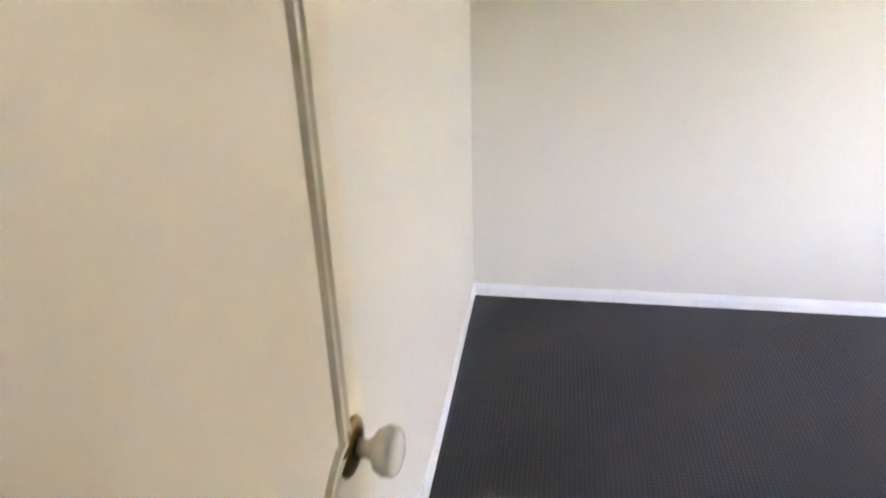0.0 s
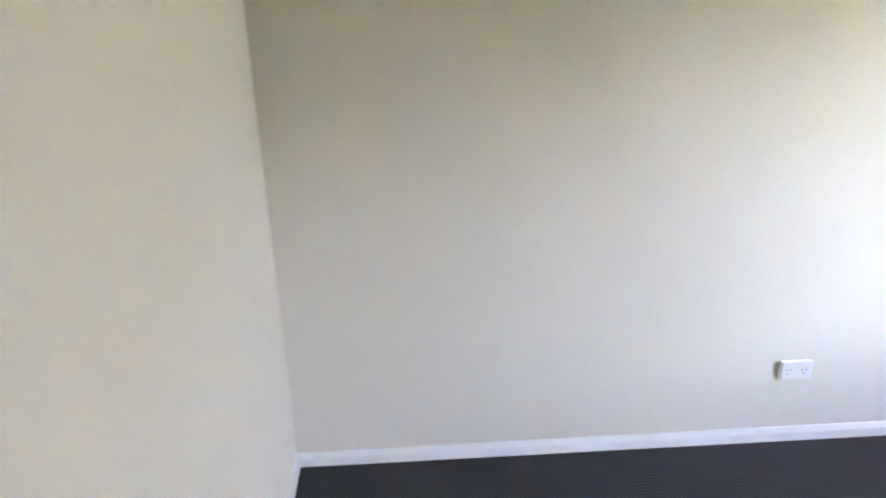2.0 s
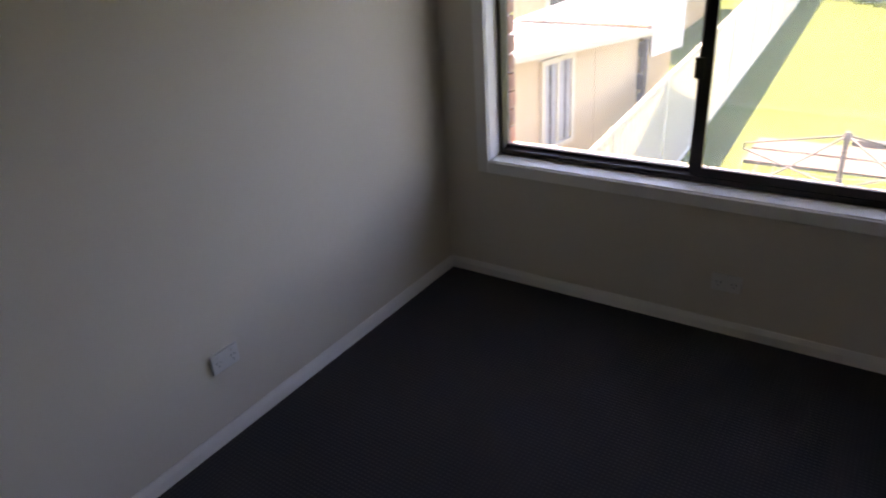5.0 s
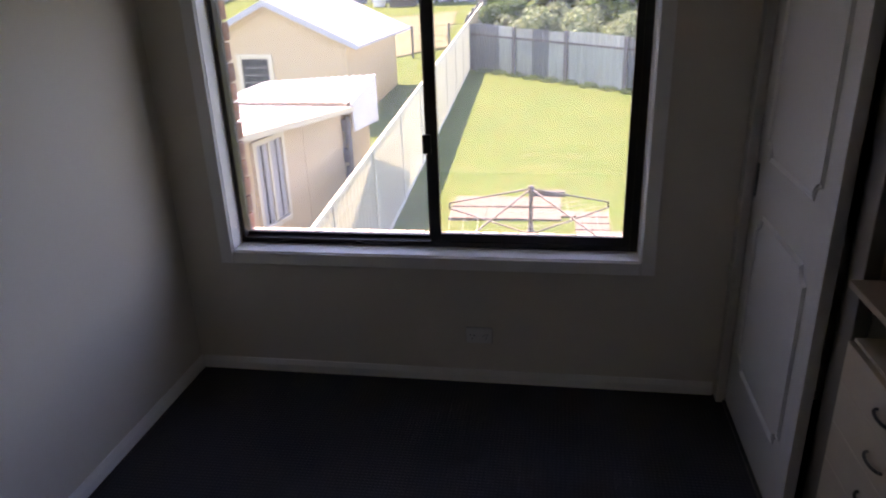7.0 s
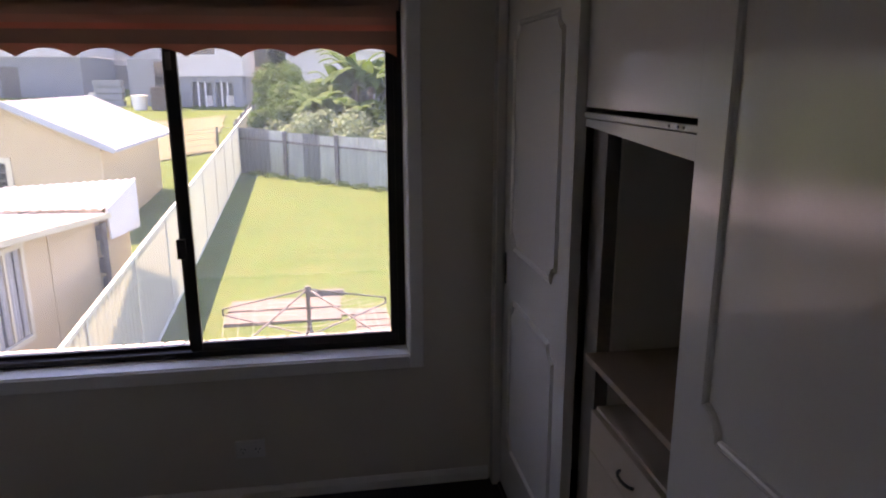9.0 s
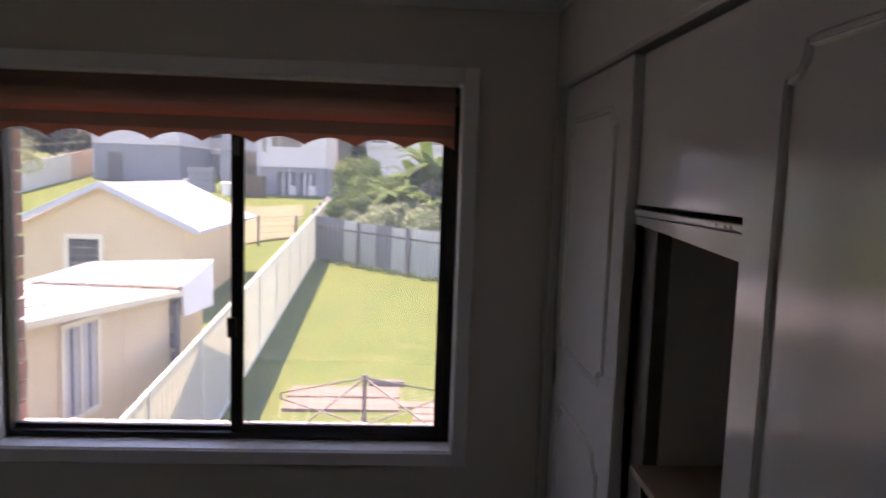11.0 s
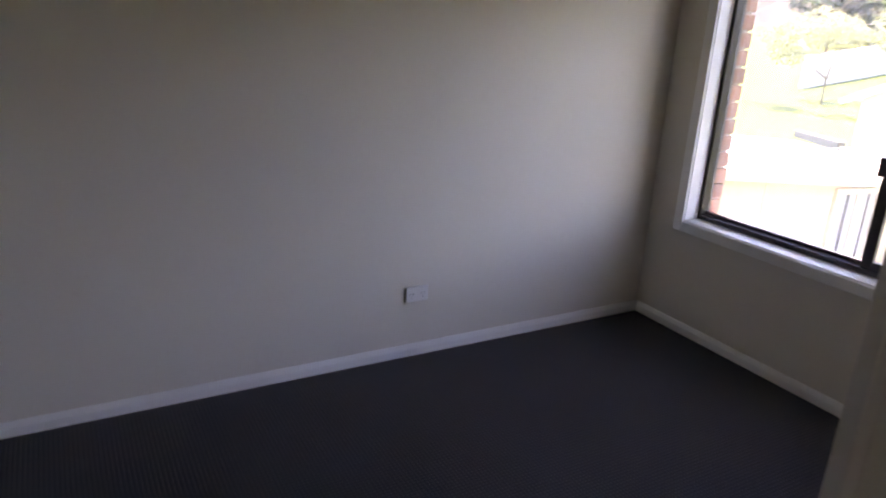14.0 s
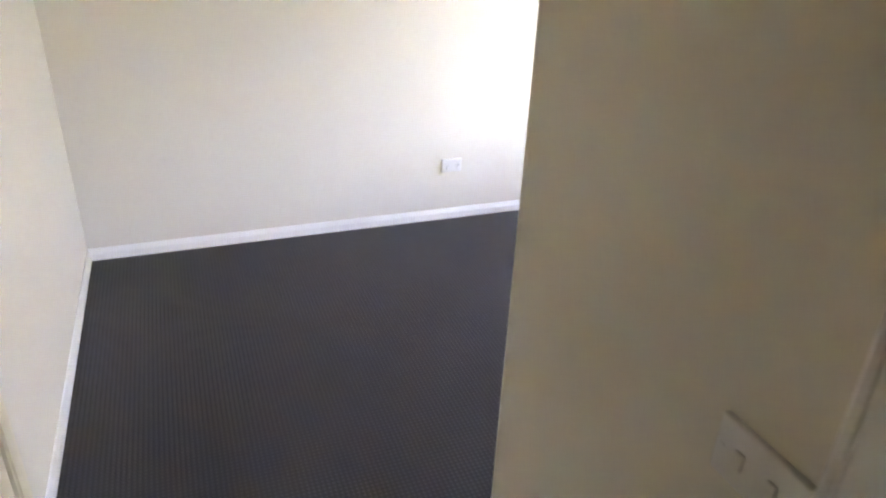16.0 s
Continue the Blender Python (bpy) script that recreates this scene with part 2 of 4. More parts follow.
def slab(name, mat, dims, parent=None, bevel=0.0, label="", m=None):
    bm = bmesh.new()
    box(bm, *dims, bevel=bevel, m=m)
    return obj(name, bm, mat, parent, label)


def rod(bm, a, b, r0, r1=None, seg=10):
    a, b = Vector(a), Vector(b)
    r1 = r0 if r1 is None else r1
    d = b - a
    q = d.to_track_quat("Z", "Y").to_matrix().to_4x4()
    m = Matrix.Translation((a + b) / 2) @ q
    bmesh.ops.create_cone(bm, cap_ends=True, segments=seg, radius1=r0, radius2=r1, depth=d.length, matrix=m)


def prism(bm, pts, vec):
    """Extrudes the polygon pts along vec."""
    vs = [bm.verts.new(p) for p in pts]
    f = bm.faces.new(vs)
    r = bmesh.ops.extrude_face_region(bm, geom=[f])
    bmesh.ops.translate(bm, vec=vec, verts=[v for v in r["geom"] if isinstance(v, bmesh.types.BMVert)])


def lathe(bm, profile, m, seg=28):
    rings = []
    for r, h in profile:
        rings.append([bm.verts.new(m @ Vector((r * math.cos(2 * math.pi * i / seg), r * math.sin(2 * math.pi * i / seg), h))) for i in range(seg)])
    for a, b in zip(rings, rings[1:]):
        for i in range(seg):
            bm.faces.new((a[i], a[(i + 1) % seg], b[(i + 1) % seg], b[i]))
    bm.faces.new(rings[0][::-1])
    bm.faces.new(rings[-1])


def thing(name, at, label, category, group="", kind=""):
    ob = new(name)
    ob.location = at
    return tagged(ob, label, category, group, kind)


def notched(x0, x1, z0, z1, n=0.06, steps=6):
    """A rectangle whose corners are scooped out, with a small square step at each end of the scoop."""
    pts = []
    for cx, cz, a0 in ((x1, z1, 270), (x0, z1, 0), (x0, z0, 90), (x1, z0, 180)):
        sx, sz = (-1 if cx == x1 else 1), (-1 if cz == z1 else 1)
        arc = []
        for i in range(steps + 1):
            a = radians(a0 - 90 * i / steps)
            arc.append((cx + 0.86 * n * math.cos(a), cz + 0.86 * n * math.sin(a)))
        if a0 in (270, 90):
            first, last = (cx, cz + sz * n), (cx + sx * n, cz)
        else:
            first, last = (cx + sx * n, cz), (cx, cz + sz * n)
        arc = sorted(arc, key=lambda p: (p[0] - first[0]) ** 2 + (p[1] - first[1]) ** 2)
        pts += [first] + arc + [last]
    return pts


def moulding(bm, pts, face, out, w=0.011, h=0.008):
    """A double bead that follows the closed outline pts (x, z) on the plane y = face, and stands out along y."""
    prof = ((-w, 0.0), (-w * 0.8, h * 0.7), (-w * 0.55, h), (-w * 0.25, h * 0.25), (w * 0.15, h * 0.2), (w * 0.45, h * 1.15), (w * 0.75, h * 0.9), (w, 0.0))
    n = len(pts)
    cx, cz = sum(p[0] for p in pts) / n, sum(p[1] for p in pts) / n
    rings = []
    for i, p in enumerate(pts):
        a, b = Vector(pts[i - 1]), Vector(pts[(i + 1) % n])
        d0, d1 = (Vector(p) - a), (b - Vector(p))
        d = (d0.normalized() if d0.length > 1e-6 else Vector((0, 0))) + (d1.normalized() if d1.length > 1e-6 else Vector((0, 0)))
        d.normalize()
        nrm = Vector((-d.y, d.x))
        rings.append([bm.verts.new((p[0] + nrm.x * u, face + out * v, p[1] + nrm.y * u)) for u, v in prof])
    for i in range(n):
        a, b = rings[i], rings[(i + 1) % n]
        for j in range(len(prof) - 1):
            bm.faces.new((a[j], b[j], b[j + 1], a[j + 1]))


# ---- plan ----
D, L, W = 3.132, 3.306, 0.780          # outlet wall, window wall, wardrobe front
PX, DY = 0.994, 0.04                   # switch wall, door wall
CEIL = 2.40
WY0, WY1, WZ0, WZ1 = 1.13, 2.882, 0.612, 2.035    # clear opening of the window lining
GX = L + 0.085                          # inner face of the window frame
OUT = L + 0.26                          # outer face of the brickwork


def structure(name, bm, mat, label="", category=""):
    return tagged(obj(name, bm, mat), label, category, kind="structure")


def plain(name, mat, dims, label="", category="", bevel=0.0):
    bm = bmesh.new()
    box(bm, *dims, bevel=bevel)
    return structure(name, bm, mat, label, category)


T = 0.12
plain("floor", "carpet", (-0.2, L, -1.6, D, -0.20, 0.0), "charcoal loop-pile carpet with a small grid weave", "carpet")
plain("ceiling", "ceiling", (-T, OUT, -1.6, D + T, CEIL, CEIL + 0.05), "matt white plasterboard ceiling", "ceiling")
plain("wall_west", "wall", (-T, 0.0, -1.6, D + T, 0.0, CEIL), "cream painted plaster wall beside the door", "wall")
plain("wall_north", "wall", (0.0, L, D, D + T, 0.0, CEIL), "cream painted plaster wall with a power outlet", "wall")
plain("wall_switch", "wall", (PX, PX + 0.07, DY, 0.700, 0.0, CEIL), "cream painted wall at the end of the wardrobe", "wall")
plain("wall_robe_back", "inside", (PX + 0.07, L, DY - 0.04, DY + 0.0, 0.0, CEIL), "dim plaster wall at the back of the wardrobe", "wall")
plain("wall_hall_end", "wall", (-T, L, -1.6 - T, -1.6, 0.0, CEIL), "cream painted hall wall", "wall")
plain("wall_hall_side", "wall", (1.6, 1.7, -1.6, DY - 0.12, 0.0, CEIL), "cream painted hall wall", "wall")
# door wall, with the opening from x 0.075 to 0.905
bm = bmesh.new()
box(bm, 0.0, 0.055, DY - 0.11, DY, 0.0, CEIL)
box(bm, 0.945, 1.7, DY - 0.11, DY - 0.045, 0.0, CEIL)
box(bm, 0.945, PX, DY - 0.045, DY, 0.0, CEIL)
box(bm, 0.055, 0.945, DY - 0.11, DY, 2.06, CEIL)
structure("wall_south", bm, "wall", "cream painted wall round the bedroom doorway", "wall")

# window wall: inner leaf with the opening
bm = bmesh.new()
x0, x1 = L, L + 0.14
box(bm, x0, x1, -1.6, WY0 - 0.02, 0.0, CEIL)
box(bm, x0, x1, WY1 + 0.02, D + T, 0.0, CEIL)
box(bm, x0, x1, WY0 - 0.02, WY1 + 0.02, 0.0, WZ0 - 0.02)
box(bm, x0, x1, WY0 - 0.02, WY1 + 0.02, WZ1 + 0.02, CEIL)
structure("wall_east", bm, "wall", "greige painted wall round the bedroom window", "wall")

# cornice (cove) on the four room walls
def cornice(name, pts_start, along, length, inward):
    prof = [(0.0, 0.0), (0.0, -0.09), (0.008, -0.09)] + [(0.008 + 0.075 * (1 - math.cos(radians(a))), -0.09 + 0.082 * math.sin(radians(a))) for a in range(15, 91, 15)] + [(0.09, -0.008), (0.09, 0.0)]
    bm = bmesh.new()
    inward, along = Vector(inward), Vector(along)
    prism(bm, [Vector(pts_start) + inward * u + Vector((0, 0, v)) for u, v in prof], along * length)
    return structure(name, bm, "ceiling", "white coved plaster cornice", "cornice")

cornice("cornice_north", (0, D, CEIL), (1, 0, 0), L, (0, -1, 0))
cornice("cornice_east", (L, W, CEIL), (0, 1, 0), D - W, (-1, 0, 0))
cornice("cornice_west", (0, DY, CEIL), (0, 1, 0), D - DY, (1, 0, 0))
cornice("cornice_robe", (PX, W, CEIL), (1, 0, 0), L - PX, (0, 1, 0))

# skirting with a splayed top
def skirting(name, start, along, length, inward, h=0.061, t=0.012):
    bm = bmesh.new()
    s, a, i = Vector(start), Vector(along), Vector(inward)
    prof = [(0, 0), (t, 0), (t, h * 0.62), (t * 0.9, h * 0.68), (t * 0.45, h * 0.97), (t * 0.3, h), (0, h)]
    prism(bm, [s + i * u + Vector((0, 0, v)) for u, v in prof], a * length)
    return structure(name, bm, "trim", "white painted timber skirting board", "skirting board")

skirting("baseboard_north", (0, D, 0), (1, 0, 0), L, (0, -1, 0))
skirting("baseboard_west", (0, DY + 0.02, 0), (0, 1, 0), D - DY - 0.035, (1, 0, 0))
skirting("baseboard_east", (L, W + 0.01, 0), (0, 1, 0), D - W - 0.025, (-1, 0, 0))
skirting("baseboard_switch", (PX, DY + 0.02, 0), (0, 1, 0), 0.700 - DY - 0.02, (-1, 0, 0))


# ---- window ----
win = thing("window_1", (L, (WY0 + WY1) / 2, WZ0), "bronze aluminium sliding window with white timber lining over a backyard", "window", kind="structure")
def wpart(name, mat, dims, parent=win, bevel=0.0, label=""):
    o = slab(name, mat, dims, None, bevel, label)
    o.parent = parent
    o.matrix_parent_inverse = Matrix.Translation(win.location).inverted()
    return o

a = 0.061
wpart("architrave", "trim", (L - 0.018, L - 0.001, WY0 - a, WY0 - 0.004, WZ0 - a, WZ1 + a), bevel=0.004)
wpart("architrave", "trim", (L - 0.018, L - 0.001, WY1 + 0.004, WY1 + a, WZ0 - a, WZ1 + a), bevel=0.004)
wpart("architrave", "trim", (L - 0.018, L - 0.001, WY0 - 0.002, WY1 + 0.002, WZ1 + 0.004, WZ1 + a), bevel=0.004)
wpart("architrave", "trim", (L - 0.018, L - 0.001, WY0 - 0.002, WY1 + 0.002, WZ0 - a, WZ0 - 0.006), bevel=0.004)
wpart("lining", "trim", (L - 0.004, L + 0.14, WY0 - 0.018, WY0, WZ0, WZ1), bevel=0.002)
wpart("lining", "trim", (L - 0.004, L + 0.14, WY1, WY1 + 0.018, WZ0, WZ1), bevel=0.002)
wpart("lining", "trim", (L - 0.004, L + 0.14, WY0, WY1, WZ1, WZ1 + 0.018), bevel=0.002)
wpart("window_sill", "trim", (L - 0.010, L + 0.14, WY0, WY1, WZ0 - 0.018, WZ0), bevel=0.003)
f = 0.032
FY0, FY1, FZ0, FZ1 = WY0 + 0.002, WY1 - 0.002, WZ0 + 0.002, WZ1 - 0.002
wpart("window_frame", "bronze", (GX, GX + 0.07, FY0, FY0 + f, FZ0, FZ1), bevel=0.002)
wpart("window_frame", "bronze", (GX, GX + 0.07, FY1 - f * 0.6, FY1, FZ0, FZ1), bevel=0.002)
wpart("window_frame", "bronze", (GX, GX + 0.07, FY0 + f, FY1 - f * 0.6, FZ1 - f, FZ1), bevel=0.002)
wpart("window_frame", "bronze", (GX, GX + 0.07, FY0 + f, FY1 - f * 0.6, FZ0, FZ0 + f * 0.8), bevel=0.002)
MY = 2.005
# sliding sash (nearer the wardrobe) in the inner track and the fixed pane
sash = wpart("sash", "bronze", (GX + 0.004, GX + 0.028, MY - 0.045, MY, FZ0 + f * 0.8, FZ1 - f), bevel=0.002)
wpart("sash", "bronze", (GX + 0.004, GX + 0.028, FY0 + f, MY - 0.045, FZ0 + f * 0.8, FZ0 + f * 0.8 + 0.035), bevel=0.002)
wpart("sash", "bronze", (GX + 0.004, GX + 0.028, FY0 + f, FY0 + f + 0.03, FZ0 + f * 0.8 + 0.035, FZ1 - f), bevel=0.002)
wpart("sash", "bronze", (GX + 0.034, GX + 0.058, MY - 0.03, MY + 0.012, FZ0 + f * 0.8, FZ1 - f), bevel=0.002)
wpart("sash", "bronze", (GX + 0.034, GX + 0.058, MY + 0.012, FY1 - f * 0.6, FZ0 + f * 0.8, FZ0 + f * 0.8 + 0.016), bevel=0.002)
p1 = wpart("pane", "glass", (GX + 0.014, GX + 0.018, FY0 + f + 0.03, MY - 0.045, FZ0 + f * 0.8 + 0.035, FZ1 - f))
p2 = wpart("pane", "glass", (GX + 0.044, GX + 0.048, MY + 0.012, FY1 - f * 0.6, FZ0 + f * 0.8 + 0.016, FZ1 - f))
for p in (p1, p2):
    p.visible_shadow = False
wpart("latch", "bronze", (GX - 0.012, GX + 0.004, MY - 0.02, MY + 0.016, 1.03, 1.11), bevel=0.004, label="small black sash latch")
wpart("stop", "post", (GX - 0.006, GX + 0.004, MY - 0.026, MY - 0.006, 1.745, 1.81), bevel=0.003, label="small beige plastic sash stop")

# blind
blind = thing("roller_blind", (L + 0.02, (WY0 + WY1) / 2, 2.012), "terracotta and brown striped roller blind with scalloped hem, rolled up", "blind")
bm = bmesh.new()
by0, by1 = WY0 + 0.025, WY1 - 0.03
n = 9
top, hem = 0.0, -0.222
cols = []
steps = n * 10
for i in range(steps + 1):
    u = i / steps
    y = by0 + (by1 - by0) * u - (WY0 + WY1) / 2
    ph = (u * n) % 1.0
    z = hem + 0.030 * math.sin(math.pi * ph) ** 0.8 if 0 < ph < 1 else hem
    cols.append([bm.verts.new((0.003 * math.sin(u * 9) + dx, y, top + 0.014 + (z - top - 0.014) * k)) for dx in (0, 0.0015) for k in (0, 0.35, 0.7, 1)])
for a_, b_ in zip(cols, cols[1:]):
    for j in range(3):
        bm.faces.new((a_[j], b_[j], b_[j + 1], a_[j + 1]))
        bm.faces.new((a_[4 + j], b_[4 + j], b_[5 + j], a_[5 + j]))
    bm.faces.new((a_[3], b_[3], b_[7], a_[7]))
obj("fabric", bm, "fabric", blind, smooth=False)
bm = bmesh.new()
rod(bm, (0.024, by0 - (WY0 + WY1) / 2 - 0.01, -0.03), (0.024, by1 - (WY0 + WY1) / 2 + 0.01, -0.03), 0.024, seg=24)
obj("roll", bm, "fabric", blind, "brown fabric roll", smooth=True)
for s_ in (by0 - 0.018, by1 + 0.006):
    bm = bmesh.new()
    box(bm, 0.0, 0.045, s_ - (WY0 + WY1) / 2, s_ - (WY0 + WY1) / 2 + 0.004, -0.055, 0.018, bevel=0.001)
    obj("bracket", bm, "steel", blind, "small steel bracket")

# ---- outlets and switch ----
def outlet(name, label, dead=False):
    o = thing(name, (0, 0, 0), label, "power outlet", "power outlets")
    w, h = 0.117, 0.076
    bm = bmesh.new()
    box(bm, -w / 2, w / 2, -0.012, 0.0, -h / 2, h / 2, bevel=0.004)
    obj("plate", bm, "plastic", o)
    for sx in (-0.030, 0.030):
        bm = bmesh.new()
        for ax, az, rot_ in ((-0.008, 0.002, 30), (0.008, 0.002, -30), (0, -0.014, 0)):
            box(bm, -0.0012, 0.0012, -0.0128, -0.0119, -0.0045, 0.0045, m=Matrix.Translation((sx + ax, 0, az)) @ Matrix.Rotation(radians(rot_), 4, "Y"))
        obj("socket", bm, "plastic_dark", o, "dark slots of a socket")
        bm = bmesh.new()
        box(bm, sx - 0.006, sx + 0.006, -0.0155, -0.0118, 0.018, 0.030, bevel=0.0015)
        obj("rocker", bm, "plastic", o, "small white rocker switch")
    return o

o1 = outlet("power_outlet", "white double power outlet on the cream wall above the skirting")
o1.matrix_world = pose(1.860, D, 0.319)
o2 = outlet("power_outlet", "white double power outlet under the window on the greige wall")
o2.matrix_world = pose(L, 1.790, 0.238, 0, 0, -90)
sw = thing("light_switch", (PX, 0.152, 1.115), "white two-gang light switch plate beside the door frame", "light switch")
bm = bmesh.new()
box(bm, -0.010, 0.0, -0.058, 0.058, -0.037, 0.037, bevel=0.003)
obj("plate", bm, "plastic", sw)
for sy in (-0.022, 0.022):
    bm = bmesh.new()
    box(bm, -0.014, -0.0098, sy - 0.006, sy + 0.006, -0.011, 0.011, bevel=0.0015)
    obj("rocker", bm, "plastic", sw)
for sy in (-0.047, 0.047):
    bm = bmesh.new()
    rod(bm, (-0.0108, sy, 0), (-0.0098, sy, 0), 0.003, seg=12)
    obj("screw_cap", bm, "plastic", sw)

# ---- door frame and door ----
df = thing("door_1", (0.49, DY, 0), "white painted timber frame of the bedroom doorway", "door frame", kind="structure")
def dpart(name, dims, bevel=0.003):
    o = slab(name, "trim", dims, None, bevel)
    o.parent = df
    o.matrix_parent_inverse = Matrix.Translation(df.location).inverted()
dpart("jamb", (0.055, 0.075, DY - 0.112, DY + 0.002, 0, 2.04))
dpart("jamb", (0.925, 0.945, DY - 0.112, DY + 0.002, 0, 2.04))
dpart("jamb", (0.055, 0.945, DY - 0.112, DY + 0.002, 2.041, 2.06))
dpart("stop", (0.912, 0.9245, DY - 0.085, DY - 0.04, 0, 2.04), 0.002)
dpart("architrave", (0.930, 0.990, DY + 0.003, DY + 0.020, 0, 2.11), 0.005)
dpart("architrave", (0.003, 0.068, DY + 0.003, DY + 0.020, 0, 2.11), 0.005)
dpart("architrave", (0.069, 0.929, DY + 0.003, DY + 0.020, 2.05, 2.11), 0.005)
dpart("architrave", (0.930, 0.990, DY - 0.130, DY - 0.113, 0, 2.11), 0.005)

door = thing("bedroom_door", (0.078, DY, 0.008), "cream painted panelled door standing open, with a white knob", "door")
bm = bmesh.new()
DW, DT = 0.843, 0.036
box(bm, 0, DW, -DT, 0, 0, 2.03, bevel=0.002)
obj("leaf", bm, "door", door)
for z0, z1 in ((1.10, 1.92), (0.20, 1.045)):
    bm = bmesh.new()
    moulding(bm, notched(0.060, DW - 0.060, z0, z1, 0.07), -DT, -1, 0.0115, 0.006)
    obj("panel_moulding", bm, "door", door)
kz = 1.145
mk = Matrix.Translation((DW - 0.046, -DT, kz)) @ Matrix.Rotation(radians(90), 4, "X")
bm = bmesh.new()
lathe(bm, [(0.030, 0), (0.031, 0.002), (0.028, 0.005), (0.020, 0.007), (0.012, 0.008)], mk)
obj("rose", bm, "brass", door, "aged brass rose", smooth=True)
bm = bmesh.new()
lathe(bm, [(0.009, 0.007), (0.009, 0.018), (0.012, 0.023), (0.020, 0.028), (0.0245, 0.036), (0.0245, 0.045), (0.021, 0.050), (0.012, 0.053), (0.003, 0.0535)], mk)
obj("knob", bm, "ceramic", door, "white ceramic knob", smooth=True)
for hz in (0.2, 1.8):
    bm = bmesh.new()
    rod(bm, (-0.004, 0.004, hz - 0.045), (-0.004, 0.004, hz + 0.045), 0.006, seg=12)
    obj("hinge", bm, "brass", door)
door.rotation_euler = (0, 0, radians(86.6))

# ---- wardrobe ----
wr = thing("wardrobe_frame", (2.15, W, 0), "grey-white painted header and jambs of a built-in wardrobe", "wardrobe", kind="structure")
def rpart(name, dims, mat="robe", bevel=0.003, label="", parent=None):
    o = slab(name, mat, dims, None, bevel, label)
    o.parent = parent or wr
    o.matrix_parent_inverse = Matrix.Translation((parent or wr).location).inverted()
    return o
rpart("header", (PX + 0.072, L - 0.003, W - 0.030, W, 2.030, CEIL - 0.002))
rpart("jamb", (L - 0.062, L - 0.003, W - 0.030, W + 0.004, 0.0, 2.030))
rpart("jamb", (L - 0.030, L - 0.003, W - 0.12, W - 0.030, 0.0, 2.030))
rpart("jamb", (PX, PX + 0.07, 0.7005, 0.714, 0.0, CEIL - 0.002), mat="wall")
rpart("track", (PX + 0.05, L - 0.062, W - 0.115, W - 0.032, 2.030, 2.045), mat="plastic_dark", bevel=0.001)
rpart("floor_track", (PX + 0.07, L - 0.062, W - 0.11, W - 0.02, 0.002, 0.012), mat="bronze", bevel=0.001)

def robe_door(x0, x1, y1, label):
    w = x1 - x0
    t = 0.034
    d = thing("sliding_door", ((x0 + x1) / 2, y1, 0.014), label, "sliding door", "wardrobe doors")
    bm = bmesh.new()
    box(bm, -w / 2, w / 2, -t, 0, 0, 2.012, bevel=0.002)
    obj("leaf", bm, "robe", d)
    for z0, z1 in ((1.075, 1.885), (0.235, 0.865)):
        bm = bmesh.new()
        moulding(bm, notched(-w / 2 + 0.112, w / 2 - 0.112, z0, z1, 0.058), 0, 1, 0.010, 0.006)
        obj("panel_moulding", bm, "robe", d)
    return d
da = robe_door(2.490, 3.245, W - 0.032, "grey-white panelled sliding wardrobe door, pushed to the window end")
db = robe_door(1.068, 1.812, W - 0.002, "grey-white panelled sliding wardrobe door beside the switch wall")
db.location.y = W - 0.015
for d, sx in ((da, 0.352), (db, -0.352)):
    bm = bmesh.new()
    box(bm, sx - 0.012, sx + 0.012, -0.002, 0.0022, 0.905, 1.03, bevel=0.0009)
    obj("finger_pull", bm, "plastic_dark", d, "dark recessed finger pull")

ws = thing("wardrobe_shelf", (2.2, 0.413, 1.588), "glossy grey-white shelf and upper panel inside the wardrobe", "shelf")
rpart("upper_panel", (1.30, 2.70, 0.703, 0.718, 1.634, 2.028), parent=ws, bevel=0.002)
bm = bmesh.new()
box(bm, -0.9, 0.6, -0.29, 0.285, 0.0, 0.018, bevel=0.002)
obj("board", bm, "robe", ws)
bm = bmesh.new()
prism(bm, [Vector((0.60, 0.290, 0.014)), Vector((-0.90, 0.290, 0.016)), Vector((-0.90, 0.290, -0.068)), Vector((0.60, 0.290, 0.012))], (0, 0.014, 0))
obj("fascia", bm, "robe", ws)
bm = bmesh.new()
box(bm, -0.9, 0.6, 0.288, 0.309, 0.018, 0.034, bevel=0.003)
obj("rail", bm, "robe", ws)
for sx in (-0.262, -0.238, -0.20):
    bm = bmesh.new()
    rod(bm, (sx, 0.308, 0.026), (sx, 0.3105, 0.026), 0.004, seg=10)
    obj("screw", bm, "steel", ws)
du = thing("drawer_unit", (2.1, 0.42, 0), "beige drawer unit with small dark pulls inside the wardrobe", "drawer unit")
rpart("bench", (1.20, 2.385, 0.11, 0.728, 0.938, 0.957), mat="oak", parent=du, bevel=0.002)
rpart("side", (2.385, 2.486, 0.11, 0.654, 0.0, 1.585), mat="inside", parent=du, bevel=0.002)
# filler behind the door edge, its shade put into the colour
rpart("stile", (2.385, 2.487, 0.655, 0.695, 0.0, 1.585), mat="stile", parent=du, bevel=0.002, label="filler strip coloured dark like the closet's shade")
rpart("side", (1.185, 1.20, 0.11, 0.715, 0.0, 0.957), mat="melamine", parent=du, bevel=0.002)
rpart("body", (1.84, 2.375, 0.13, 0.690, 0.03, 0.795), mat="melamine", parent=du, bevel=0.002)
